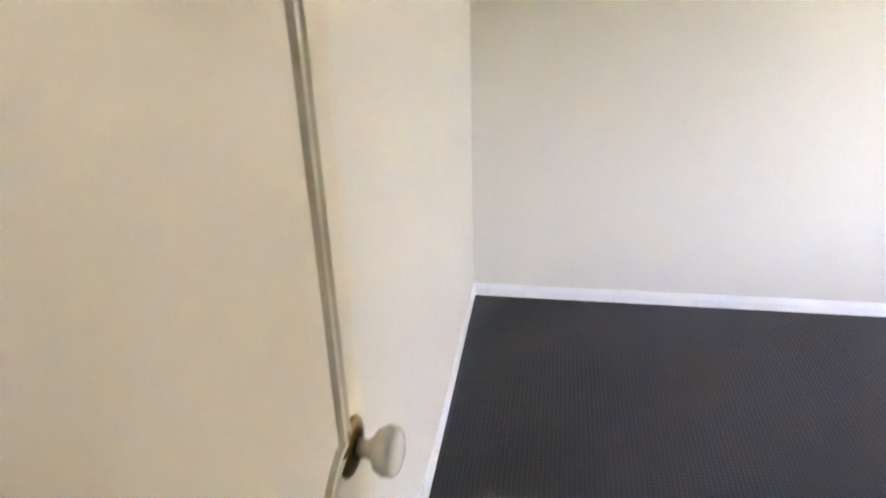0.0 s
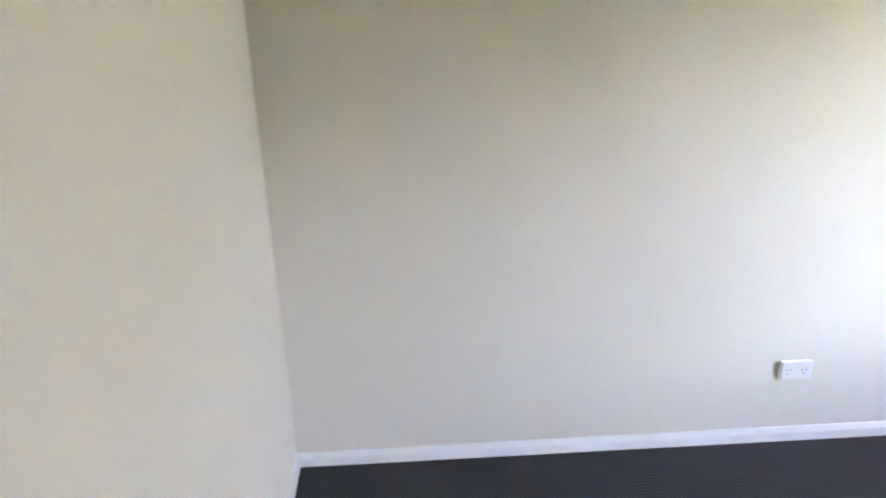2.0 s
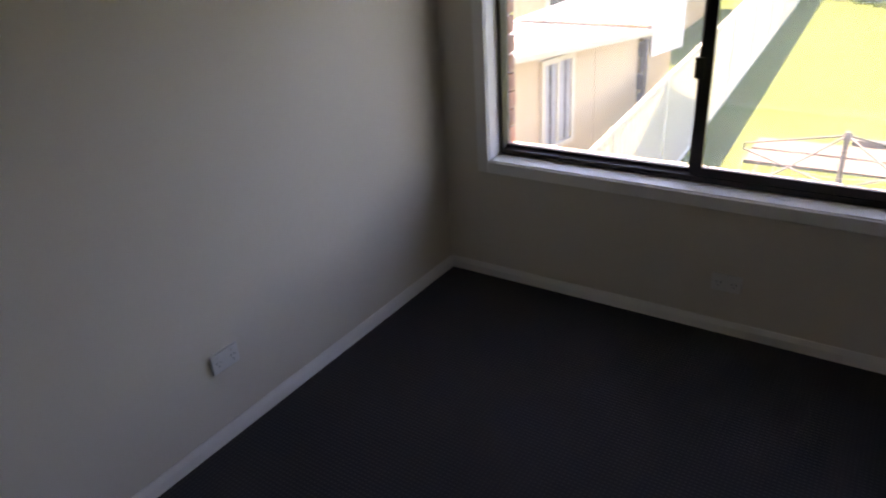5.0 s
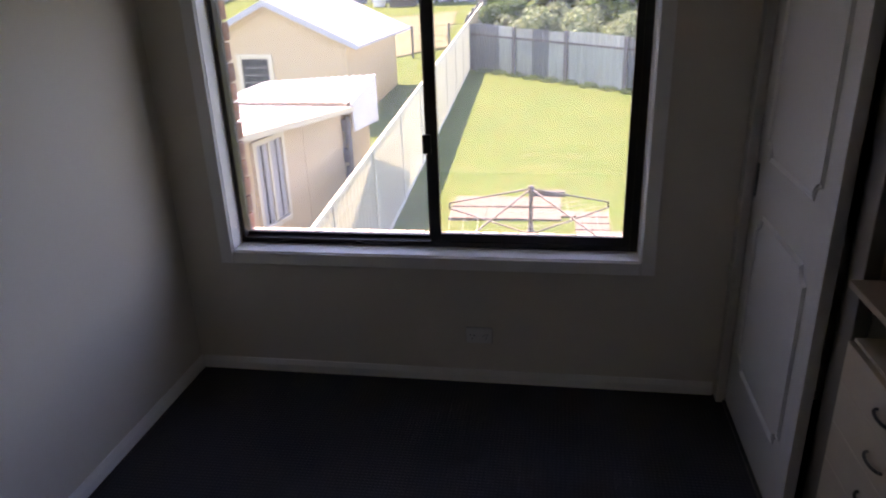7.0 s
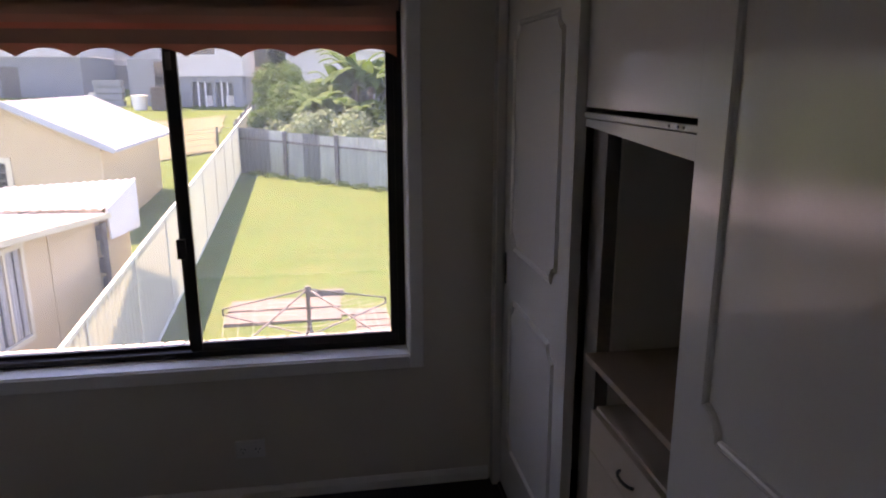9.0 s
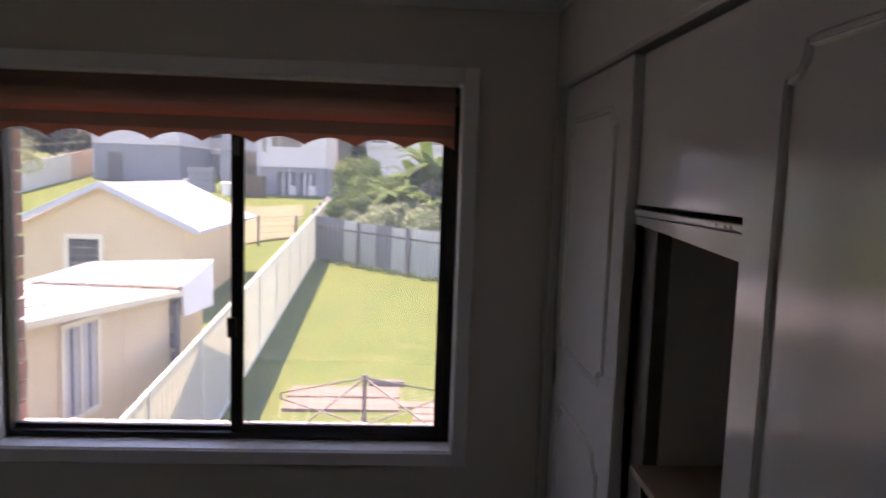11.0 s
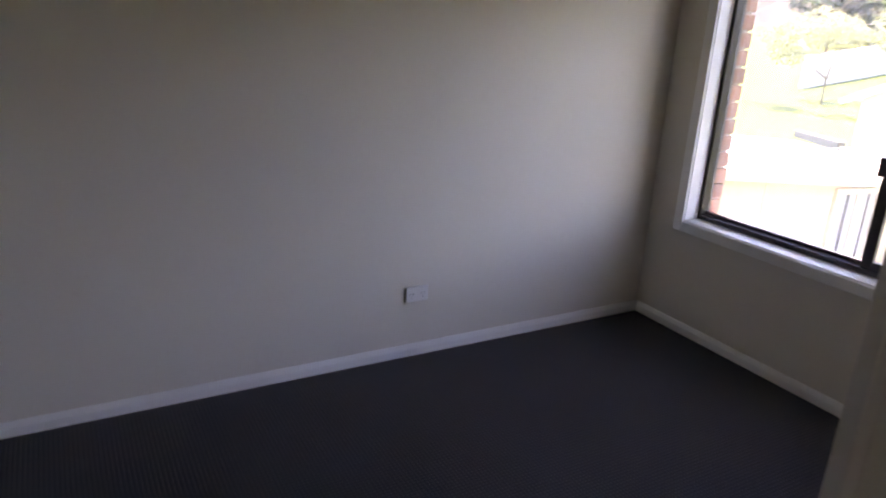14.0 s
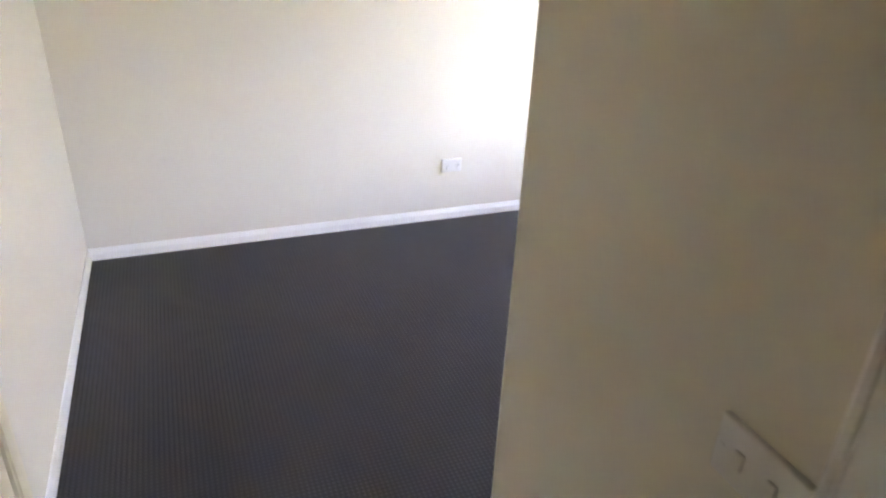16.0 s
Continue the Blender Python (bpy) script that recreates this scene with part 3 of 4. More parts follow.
for i in range(6):
    z1 = 0.790 - i * 0.122
    dr = rpart("drawer", (1.845, 2.365, 0.692, 0.709, z1 - 0.1205, z1), mat="melamine", parent=du, bevel=0.0015)
    bm = bmesh.new()
    for k in range(8):
        a0, a1 = math.pi * k / 8, math.pi * (k + 1) / 8
        rod(bm, (2.105 - 0.042 * math.cos(a0), 0.712 + 0.018 * math.sin(a0), z1 - 0.062), (2.105 - 0.042 * math.cos(a1), 0.712 + 0.018 * math.sin(a1), z1 - 0.062), 0.0045, seg=8)
    o = obj("pull", bm, "bronze", dr, "small dark bow pull")

# ---- outside: ground ----
def gz(x):
    return -3.0 + 0.052 * (min(max(x, 2.0), 130.0) - 3.5)

rng = random.Random(7)
bm = bmesh.new()
xs = [-300, -60, -10, 2, 3.6] + [5 + 1.5 * i for i in range(50)] + [85, 95, 110, 130, 200, 500, 1500]
ys = [-1200, -300, -80, -30, -15] + [-9 + 1.5 * i for i in range(40)] + [60, 80, 120, 300, 1200]
grid = [[bm.verts.new((x, y, gz(x) + (0.03 * noise.noise(Vector((x * 0.4, y * 0.4, 0))) if 8 < x < 80 else 0))) for y in ys] for x in xs]
for i in range(len(xs) - 1):
    for j in range(len(ys) - 1):
        bm.faces.new((grid[i][j], grid[i + 1][j], grid[i + 1][j + 1], grid[i][j + 1]))
ground = structure("ground", bm, "grass", "sloping sunlit lawn with dry patches", "lawn")
for p in ground.data.polygons:
    p.use_smooth = True

# bare trodden earth in the neighbour's yard
bm = bmesh.new()
corner = [Vector((30.2, 8.6)), Vector((32.5, 6.3)), Vector((49.5, 8.1)), Vector((47.0, 12.8))]
rows_ = []
for i in range(31):
    row = []
    for j in range(15):
        u, v = i / 30, j / 14
        p = corner[0].lerp(corner[3], u).lerp(corner[1].lerp(corner[2], u), v)
        k = 0.5 + 0.9 * noise.noise(Vector((p.x * 0.35, p.y * 0.35, 2)))
        p = p.lerp(corner[0].lerp(corner[3], 0.5).lerp(corner[1].lerp(corner[2], 0.5), 0.5), 0.22 * k if i in (0, 30) or j in (0, 14) else 0.05 * k)
        row.append(bm.verts.new((p.x, p.y, gz(p.x) + 0.065)))
    rows_.append(row)
for ra, rb in zip(rows_, rows_[1:]):
    for j in range(14):
        bm.faces.new((ra[j], rb[j], rb[j + 1], ra[j + 1]))
structure("bare_ground", bm, "dirt", "tan bare earth worn into the grass", "bare earth")

# forested hill far off
bm = bmesh.new()
hx = [150, 170, 195, 230, 280, 360]
hh = [0.0, 9, 18, 26, 31, 33]
cols = []
for k, x in enumerate(hx):
    cols.append([bm.verts.new((x + 5 * noise.noise(Vector((0, y * 0.05, k))), y, 3.4 + hh[k] * (1 + 0.35 * noise.noise(Vector((x * 0.02, y * 0.012, 3)))) + 3.5 * noise.noise(Vector((x * 0.1, y * 0.12, 5))) * (k > 0))) for y in range(-200, 401, 6)])
for a_, b_ in zip(cols, cols[1:]):
    for j in range(len(a_) - 1):
        bm.faces.new((a_[j], b_[j], b_[j + 1], a_[j + 1]))
structure("backdrop", bm, "forest", "dark forested hill in the distance", "hill")


# ---- foliage ----
def leaves(name, mat, blobs, count, size, seed, parent=None, label="", long=1.6):
    """Leaf quads scattered through the ellipsoids blobs (x, y, z, rx, ry, rz), denser near their skins."""
    r = np.random.RandomState(seed)
    vol = np.array([b[3] * b[4] * b[5] for b in blobs]) ** 0.7
    pick = r.choice(len(blobs), count, p=vol / vol.sum())
    bl = np.array(blobs)[pick]
    d = r.normal(size=(count, 3))
    d /= np.linalg.norm(d, axis=1)[:, None]
    rad = r.uniform(0.45, 1.0, count) ** 0.5 * r.uniform(0.85, 1.12, count)
    c = bl[:, :3] + d * bl[:, 3:] * rad[:, None]
    n = d + r.normal(size=(count, 3)) * 0.7 + np.array([0, 0, 0.5])
    n /= np.linalg.norm(n, axis=1)[:, None]
    t = np.cross(n, r.normal(size=(count, 3)))
    t /= np.linalg.norm(t, axis=1)[:, None]
    b = np.cross(n, t)
    s = size * r.uniform(0.6, 1.4, count)[:, None]
    v = np.stack([c - t * s * long, c - b * s * 0.5, c + t * s * long, c + b * s * 0.5], 1).reshape(-1, 3)
    me = bpy.data.meshes.new(name)
    me.from_pydata(v.tolist(), [], np.arange(count * 4).reshape(-1, 4).tolist())
    me.materials.append(M[mat])
    ob = new(name, me)
    if parent:
        ob.parent = parent
    if label:
        ob["label"] = label
    return ob


def tree(x, y, height, spread, mat, label, seed, count=2600, leaf=0.13, trunk=0.12, base=0.35):
    r = random.Random(seed)
    t = thing("tree", (x, y, gz(x) - 0.05), label, "tree")
    bm = bmesh.new()
    tips = []
    top = Vector((r.uniform(-0.2, 0.2), r.uniform(-0.2, 0.2), height * base))
    rod(bm, (0, 0, 0), top, trunk, trunk * 0.65, 9)
    for i in range(6):
        a = 2 * math.pi * i / 6 + r.uniform(-0.4, 0.4)
        mid = top + Vector((math.cos(a) * spread * 0.35, math.sin(a) * spread * 0.35, height * r.uniform(0.15, 0.3)))
        rod(bm, top, mid, trunk * 0.45, trunk * 0.25, 7)
        for k in range(2):
            a2 = a + r.uniform(-0.7, 0.7)
            tip = mid + Vector((math.cos(a2) * spread * 0.4, math.sin(a2) * spread * 0.4, height * r.uniform(0.08, 0.3)))
            rod(bm, mid, tip, trunk * 0.22, trunk * 0.08, 6)
            tips.append(tip)
    obj("trunk", bm, "bark", t)
    blobs = [(p.x, p.y, p.z, spread * r.uniform(0.22, 0.36), spread * r.uniform(0.22, 0.36), height * r.uniform(0.09, 0.16)) for p in tips]
    leaves("crown", mat, blobs, count, leaf, seed, t)
    return t


def bush(x, y, w, h, mat, label, seed, count=2600, leaf=0.10, long=1.6):
    r = random.Random(seed)
    t = thing("bush", (x, y, gz(x) - 0.05), label, "bush", "bushes behind the back fence")
    bm = bmesh.new()
    for i in range(7):
        a = r.uniform(0, 6.28)
        rod(bm, (0.1 * math.cos(a), 0.1 * math.sin(a), 0), (w * 0.3 * math.cos(a), w * 0.3 * math.sin(a), h * 0.7), 0.035, 0.012, 6)
    obj("stems", bm, "bark", t)
    blobs = [(r.uniform(-w, w) * 0.36, r.uniform(-w, w) * 0.36, h * r.uniform(0.3, 0.82), w * r.uniform(0.2, 0.32), w * r.uniform(0.2, 0.32), h * r.uniform(0.13, 0.24)) for _ in range(11)]
    leaves("foliage", mat, blobs, count, leaf, seed, t, long=long)
    return t


def banana(x, y, h, seed):
    r = random.Random(seed)
    t = thing("banana_plant", (x, y, gz(x) - 0.05), "green banana plant with long arching leaves behind the back fence", "banana plant", "banana plants")
    bm = bmesh.new()
    rod(bm, (0, 0, 0), (0.05, 0, h * 0.55), 0.14, 0.09, 10)
    obj("trunk", bm, "bark", t)
    for i in range(15):
        bm = bmesh.new()
        a = 2 * math.pi * i / 7.5 + r.uniform(-0.2, 0.2)
        length, up = h * r.uniform(0.26, 0.4), r.uniform(0.9, 1.7)
        dv, side = Vector((math.cos(a), math.sin(a), 0)), Vector((-math.sin(a), math.cos(a), 0))
        prev = None
        for k in range(9):
            s = k / 8
            p = Vector((0.05, 0, h * 0.53)) + dv * length * s * 0.8 + Vector((0, 0, length * (up * s - 1.0 * s * s)))
            wd = 0.26 * math.sin(math.pi * min(1, s * 0.9 + 0.08)) + 0.01
            row = [bm.verts.new(p + side * wd + Vector((0, 0, -0.06))), bm.verts.new(p), bm.verts.new(p - side * wd + Vector((0, 0, -0.06)))]
            if prev:
                bm.faces.new((prev[0], row[0], row[1], prev[1]))
                bm.faces.new((prev[1], row[1], row[2], prev[2]))
            prev = row
        obj("leaf", bm, "leaf_mid", t)
    return t


# ---- fences ----
def fence_y(x):
    return 4.13 + 0.030 * (x - 3.5)

fence = thing("side_fence", (3.9, fence_y(3.9), gz(3.9)), "pale cream-green ribbed steel boundary fence running down the yard", "fence")
x = 3.9
k = 0
while x < 34.9:
    x2 = x + 2.4 if x > 27.9 else min(x + 2.4, 28.0)
    ax, bx = Vector((x, fence_y(x), gz(x))), Vector((x2, fence_y(x2), gz(x2)))
    bm = bmesh.new()
    nrib = 24
    pts = []
    for i in range(nrib * 2 + 1):
        u = i / (nrib * 2)
        p = ax.lerp(bx, u)
        off = 0.012 if (i % 4) in (1, 2) else -0.012
        pts.append((p.x, p.y + off, p.z))
    lo = [bm.verts.new((p[0], p[1], p[2] + 0.03)) for p in pts]
    hi = [bm.verts.new((p[0], p[1], p[2] + 1.77)) for p in pts]
    for i in range(len(pts) - 1):
        bm.faces.new((lo[i], lo[i + 1], hi[i + 1], hi[i]))
    bmesh.ops.solidify(bm, geom=bm.faces[:], thickness=0.010)
    for q in (bm,):
        bmesh.ops.translate(q, vec=-fence.location, verts=q.verts)
    obj("panel", bm, "fence", fence)
    for zz, tag in ((1.755, "top_rail"), (0.02, "bottom_rail")):
        bm = bmesh.new()
        prism(bm, [ax + Vector((0, -0.024, zz)), ax + Vector((0, 0.024, zz)), ax + Vector((0, 0.024, zz + 0.045)), ax + Vector((0, -0.024, zz + 0.045))], bx - ax)
        bmesh.ops.translate(bm, vec=-fence.location, verts=bm.verts)
        obj(tag, bm, "fence", fence)
    bm = bmesh.new()
    box(bm, x - 0.026, x + 0.026, ax.y - 0.032, ax.y + 0.032, ax.z - 0.1, ax.z + 1.81, bevel=0.004)
    bmesh.ops.translate(bm, vec=-fence.location, verts=bm.verts)
    obj("post", bm, "fence", fence)
    x = x2
    k += 1

C0 = Vector((28.05, fence_y(28.05), 0))
bd = Vector((-0.62, -0.785, 0)).normalized()
bfence = thing("back_fence", (C0.x, C0.y, gz(C0.x)), "weathered grey-green corrugated back fence with timber posts and a rail", "fence")
for i in range(9):
    a_, b_ = C0 + bd * (2.35 * i), C0 + bd * (2.35 * (i + 1))
    za, zb = gz(a_.x), gz(b_.x)
    hgt = 1.66 if i % 2 else 1.70
    for q in range(3):
        bm = bmesh.new()
        pts = []
        for j in range(15):
            u = (q + j / 14) / 3
            p = a_.lerp(b_, u)
            w_ = 0.014 * math.sin(u * 2 * math.pi * 10) + 0.006 * (q % 2)
            pts.append((p.x - bd.y * w_, p.y + bd.x * w_, za + (zb - za) * u))
        top_ = hgt + (0.0, 0.015, -0.01)[q]
        lo = [bm.verts.new((p[0], p[1], p[2] - 0.02)) for p in pts]
        hi = [bm.verts.new((p[0], p[1], p[2] + top_)) for p in pts]
        for j in range(14):
            bm.faces.new((lo[j], lo[j + 1], hi[j + 1], hi[j]))
        bmesh.ops.solidify(bm, geom=bm.faces[:], thickness=0.006)
        bmesh.ops.translate(bm, vec=-bfence.location, verts=bm.verts)
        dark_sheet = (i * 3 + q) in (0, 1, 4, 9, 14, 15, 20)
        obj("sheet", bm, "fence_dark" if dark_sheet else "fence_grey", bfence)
    nrm = Vector((bd.y, -bd.x, 0))
    for zz in (1.28,):
        s_ = Vector((a_.x, a_.y, za + zz)) + nrm * 0.03
        bm = bmesh.new()
        prism(bm, [s_, s_ + nrm * 0.04, s_ + nrm * 0.04 + Vector((0, 0, 0.07)), s_ + Vector((0, 0, 0.07))], Vector((b_.x - a_.x, b_.y - a_.y, zb - za)))
        bmesh.ops.translate(bm, vec=-bfence.location, verts=bm.verts)
        obj("rail", bm, "post", bfence)
    bm = bmesh.new()
    box(bm, -0.07, 0.07, -0.11, -0.02, -0.1, hgt + 0.02, bevel=0.006, m=Matrix.Translation((a_.x, a_.y, za)) @ Matrix.Rotation(math.atan2(bd.y, bd.x), 4, "Z"))
    bmesh.ops.translate(bm, vec=-bfence.location, verts=bm.verts)
    obj("post", bm, "post", bfence)


# ---- clothes hoist, paving ----
hoist = thing("clothes_hoist", (8.76, 1.76, gz(8.76)), "weathered steel rotary clothes hoist with sagging white lines on the lawn", "clothes hoist")
bm = bmesh.new()
rod(bm, (0, 0, -0.1), (0, 0, 1.55), 0.033, seg=14)
rod(bm, (0, 0, 1.3), (0, 0, 2.0), 0.026, seg=14)
obj("pole", bm, "steel", hoist, smooth=False)
bm = bmesh.new()
rod(bm, (0, 0, 1.95), (0, 0, 2.03), 0.055, 0.035, seg=14)
obj("hub", bm, "steel", hoist)
bm = bmesh.new()
rod(bm, (0, 0, 1.36), (0, 0, 1.46), 0.05, seg=14)
obj("collar", bm, "steel", hoist)
bm = bmesh.new()
rod(bm, (0.0, 0.05, 1.36), (-0.05, 0.16, 1.36), 0.009, seg=8)
rod(bm, (-0.05, 0.16, 1.36), (-0.05, 0.16, 1.28), 0.009, seg=8)
obj("crank_handle", bm, "steel", hoist)
R = 1.55
ends = []
for i in range(4):
    a = radians(45 + 90 * i + 4)
    e_ = Vector((R * math.cos(a), R * math.sin(a), 1.46))
    ends.append(e_)
    bm = bmesh.new()
    rod(bm, (0, 0, 1.99), e_, 0.013, 0.011, 8)
    rod(bm, e_, e_ + Vector((0, 0, -0.09)), 0.013, seg=8)
    obj("arm", bm, "steel", hoist)
    bm = bmesh.new()
    rod(bm, (0, 0, 1.40), e_ + Vector((0, 0, -0.08)), 0.012, seg=8)
    obj("strut", bm, "steel", hoist)
for k in (0.42, 0.6, 0.78, 0.97):
    bm = bmesh.new()
    for i in range(4):
        p, q = ends[i] * k, ends[(i + 1) % 4] * k
        p.z = q.z = 1.99 - 0.55 * k - 0.04
        prev = p
        for s in range(1, 7):
            u = s / 6
            c_ = p.lerp(q, u)
            c_.z -= 0.10 * 4 * u * (1 - u) * k
            rod(bm, prev, c_, 0.003, seg=5)
            prev = c_
    obj("line", bm, "cord", hoist)

def pavers(name, label, poly_fn, x0, x1, y0, y1, sx, sy, mat):
    base = thing(name, ((x0 + x1) / 2, (y0 + y1) / 2, gz((x0 + x1) / 2)), label, "paving", kind="structure")
    proto = None
    x = x0
    r = random.Random(3)
    while x < x1 - 0.01:
        y = y0
        while y < y1 - 0.01:
            if poly_fn(x + sx / 2, y + sy / 2):
                if proto is None:
                    bm = bmesh.new()
                    box(bm, -sx / 2 + 0.0015, sx / 2 - 0.0015, -sy / 2 + 0.0015, sy / 2 - 0.0015, -0.03, 0.035, bevel=0.004)
                    ob = obj("paver", bm, mat, base)
                    proto = ob
                else:
                    ob = new("paver", proto.data)
                    ob.parent = base
                ob.location = (x + sx / 2 - base.location.x, y + sy / 2 - base.location.y, gz(x + sx / 2) - base.location.z + r.uniform(0, 0.006))
            y += sy
        x += sx
    return base
pavers("pavement", "pinkish brown concrete paving pad in the lawn", lambda x, y: True, 12.62, 13.86, 1.35, 3.42, 0.62, 0.69, "concrete")
pavers("pavement", "pinkish brown concrete path across the lawn", lambda x, y: abs(y - (1.0 - 0.30 * (13.1 - x))) < 0.34, 10.1, 13.1, -0.4, 1.4, 0.30, 0.30, "concrete")
plain("garden_edging", "post", (13.89, 14.03, 1.27, 1.95, gz(13.9) - 0.05, gz(13.9) + 0.12), "dark timber edging beam lying at the paving", "timber edging", bevel=0.01)


# ---- neighbour's buildings ----
def window_unit(parent, at, w, h, direction, bars=1, curtain=True, name="window", t=0.07):
    """A window whose frame stands proud of a wall that faces along direction (a turn about z, 0 = facing -y)."""
    wn = new(name)
    wn.parent = parent
    wn.location = at
    wn.rotation_euler = (0, 0, direction)
    for nm, d_ in (("frame", (-w / 2 - t, -w / 2, -0.04, 0.02, -t, h + t)), ("frame", (w / 2, w / 2 + t, -0.04, 0.02, -t, h + t)), ("frame", (-w / 2, w / 2, -0.04, 0.02, h, h + t)), ("sill", (-w / 2, w / 2, -0.06, 0.02, -t, 0))):
        bm = bmesh.new()
        box(bm, *d_, bevel=0.006)
        obj(nm, bm, "shed_trim", wn)
    for i in range(bars):
        xx = -w / 2 + w * (i + 1) / (bars + 1)
        bm = bmesh.new()
        box(bm, xx - 0.022, xx + 0.022, -0.03, 0.01, 0, h, bevel=0.004)
        obj("mullion", bm, "shed_trim", wn)
    bm = bmesh.new()
    box(bm, -w / 2, w / 2, -0.004, 0.004, 0, h)
    obj("pane", bm, "pane_dark", wn)
    if curtain:
        bm = bmesh.new()
        n_ = 12
        for s0, s1 in ((-w * 0.49, -w * 0.30), (-w * 0.22, -w * 0.05), (w * 0.05, w * 0.27), (w * 0.33, w * 0.49)):
            prev = None
            for i in range(n_ + 1):
                xx = s0 + (s1 - s0) * i / n_
                yy = -0.012 + 0.006 * math.sin(i * 1.1)
                row = [bm.verts.new((xx, yy, 0.01)), bm.verts.new((xx, yy, h - 0.01))]
                if prev:
                    bm.faces.new((prev[0], row[0], row[1], prev[1]))
                prev = row
        obj("curtain", bm, "curtain", wn)
    return wn


# low skillion-roofed shed
g0 = gz(9.0)
s_ang = math.atan2(-0.156, 0.988)
shed = thing("garden_shed", (11.18, 4.86, g0), "low tan shed with a pale flat roof and a curtained window", "shed")
shed.rotation_euler = (0, 0, s_ang)
eh = -0.21 - g0
bm = bmesh.new()
vs = [Vector(p) for p in ((0, 0, -0.2), (-6.5, 0, -0.2), (-6.5, 0, eh + 0.43), (0, 0, eh))]
prism(bm, vs, (0, 3.2, 0))
obj("wall", bm, "shed", shed)
for i, xx in enumerate((-1.22, -2.44, -3.66, -4.88)):
    bm = bmesh.new()
    box(bm, xx - 0.02, xx + 0.02, -0.008, -0.001, -0.1, eh + 0.02 - xx * 0.066, bevel=0.002)
    obj("cover_strip", bm, "shed", shed)
bm = bmesh.new()
prism(bm, [Vector((0.12, -0.16, eh - 0.005)), Vector((-6.6, -0.16, eh + 0.44)), Vector((-6.6, -0.16, eh + 0.49)), Vector((0.12, -0.16, eh + 0.045))], (0, 3.5, 0))
obj("roof", bm, "roof_old", shed)
bm = bmesh.new()
prism(bm, [Vector((0.13, -0.20, eh - 0.04)), Vector((-6.6, -0.20, eh + 0.40)), Vector((-6.6, -0.20, eh + 0.485)), Vector((0.13, -0.20, eh + 0.04))], (0, 0.035, 0))
obj("fascia", bm, "shed_trim", shed)
for i in range(1, 6):
    bm = bmesh.new()
    yy = -0.1 + i * 0.55
    prism(bm, [Vector((0.1, yy, eh + 0.046)), Vector((-6.6, yy, eh + 0.491)), Vector((-6.6, yy, eh + 0.505)), Vector((0.1, yy, eh + 0.06))], (0, 0.03, 0))
    obj("roof_seam", bm, "roof_old", shed)
window_unit(shed, (-2.20, -0.012, -1.30 - g0), 0.62, 1.08, 0, 1, True)
bm = bmesh.new()
rod(bm, (0.05, -0.1, 0), (0.05, -0.1, eh - 0.1), 0.04, seg=10)
obj("downpipe", bm, "post", shed)

# white corrugated roof beyond it
ann = thing("lean_to", (11.2, 4.68, gz(12.5)), "lean-to with a white corrugated steel roof beside the shed", "lean-to")
za = -0.09 - gz(12.5)
near = (Vector((-0.05, -0.04, za)), Vector((0.10, 2.35, za)))
far = (Vector((3.45, 0.46, za - 0.03)), Vector((3.1, 2.75, za - 0.10)))
bm = bmesh.new()
edge = []
for i in range(129):
    u = i / 128
    w_ = Vector((0, 0, 0.016 * math.sin(i * math.pi / 4)))
    edge.append((bm.verts.new(near[0].lerp(near[1], u) + w_), bm.verts.new(far[0].lerp(far[1], u) + w_)))
for p_, q_ in zip(edge, edge[1:]):
    bm.faces.new((p_[0], p_[1], q_[1], q_[0]))
bmesh.ops.solidify(bm, geom=bm.faces[:], thickness=0.008)
obj("roof", bm, "roof_white", ann)
bm = bmesh.new()
prism(bm, [near[0] + Vector((0.04, 0.02, -0.02)), far[0] + Vector((-0.05, 0, -0.02)), far[0] + Vector((-0.05, 0, -0.93)), near[0] + Vector((0.10, 0.02, -0.48))], (0, 0.03, 0))
obj("side_sheet", bm, "roof_white", ann)
bm = bmesh.new()
prism(bm, [Vector((0.25, 0.20, -0.2)), Vector((3.2, 0.62, -0.2)), Vector((2.9, 2.6, -0.2)), Vector((0.3, 2.3, -0.2))], (0, 0, za + 0.06))
obj("wall", bm, "shed", ann)
bm = bmesh.new()
for k_, (dx, dz, sz) in enumerate(((0.06, 0.95, 0.12), (0.10, 1.25, 0.10), (0.05, 1.55, 0.13), (0.12, 1.8, 0.09), (0.02, 2.05, 0.10))):
    box(bm, dx, dx + sz, 0.10, 0.10 + sz, dz - 0.1, dz + 0.12, bevel=0.02)
obj("clutter", bm, "post", ann)

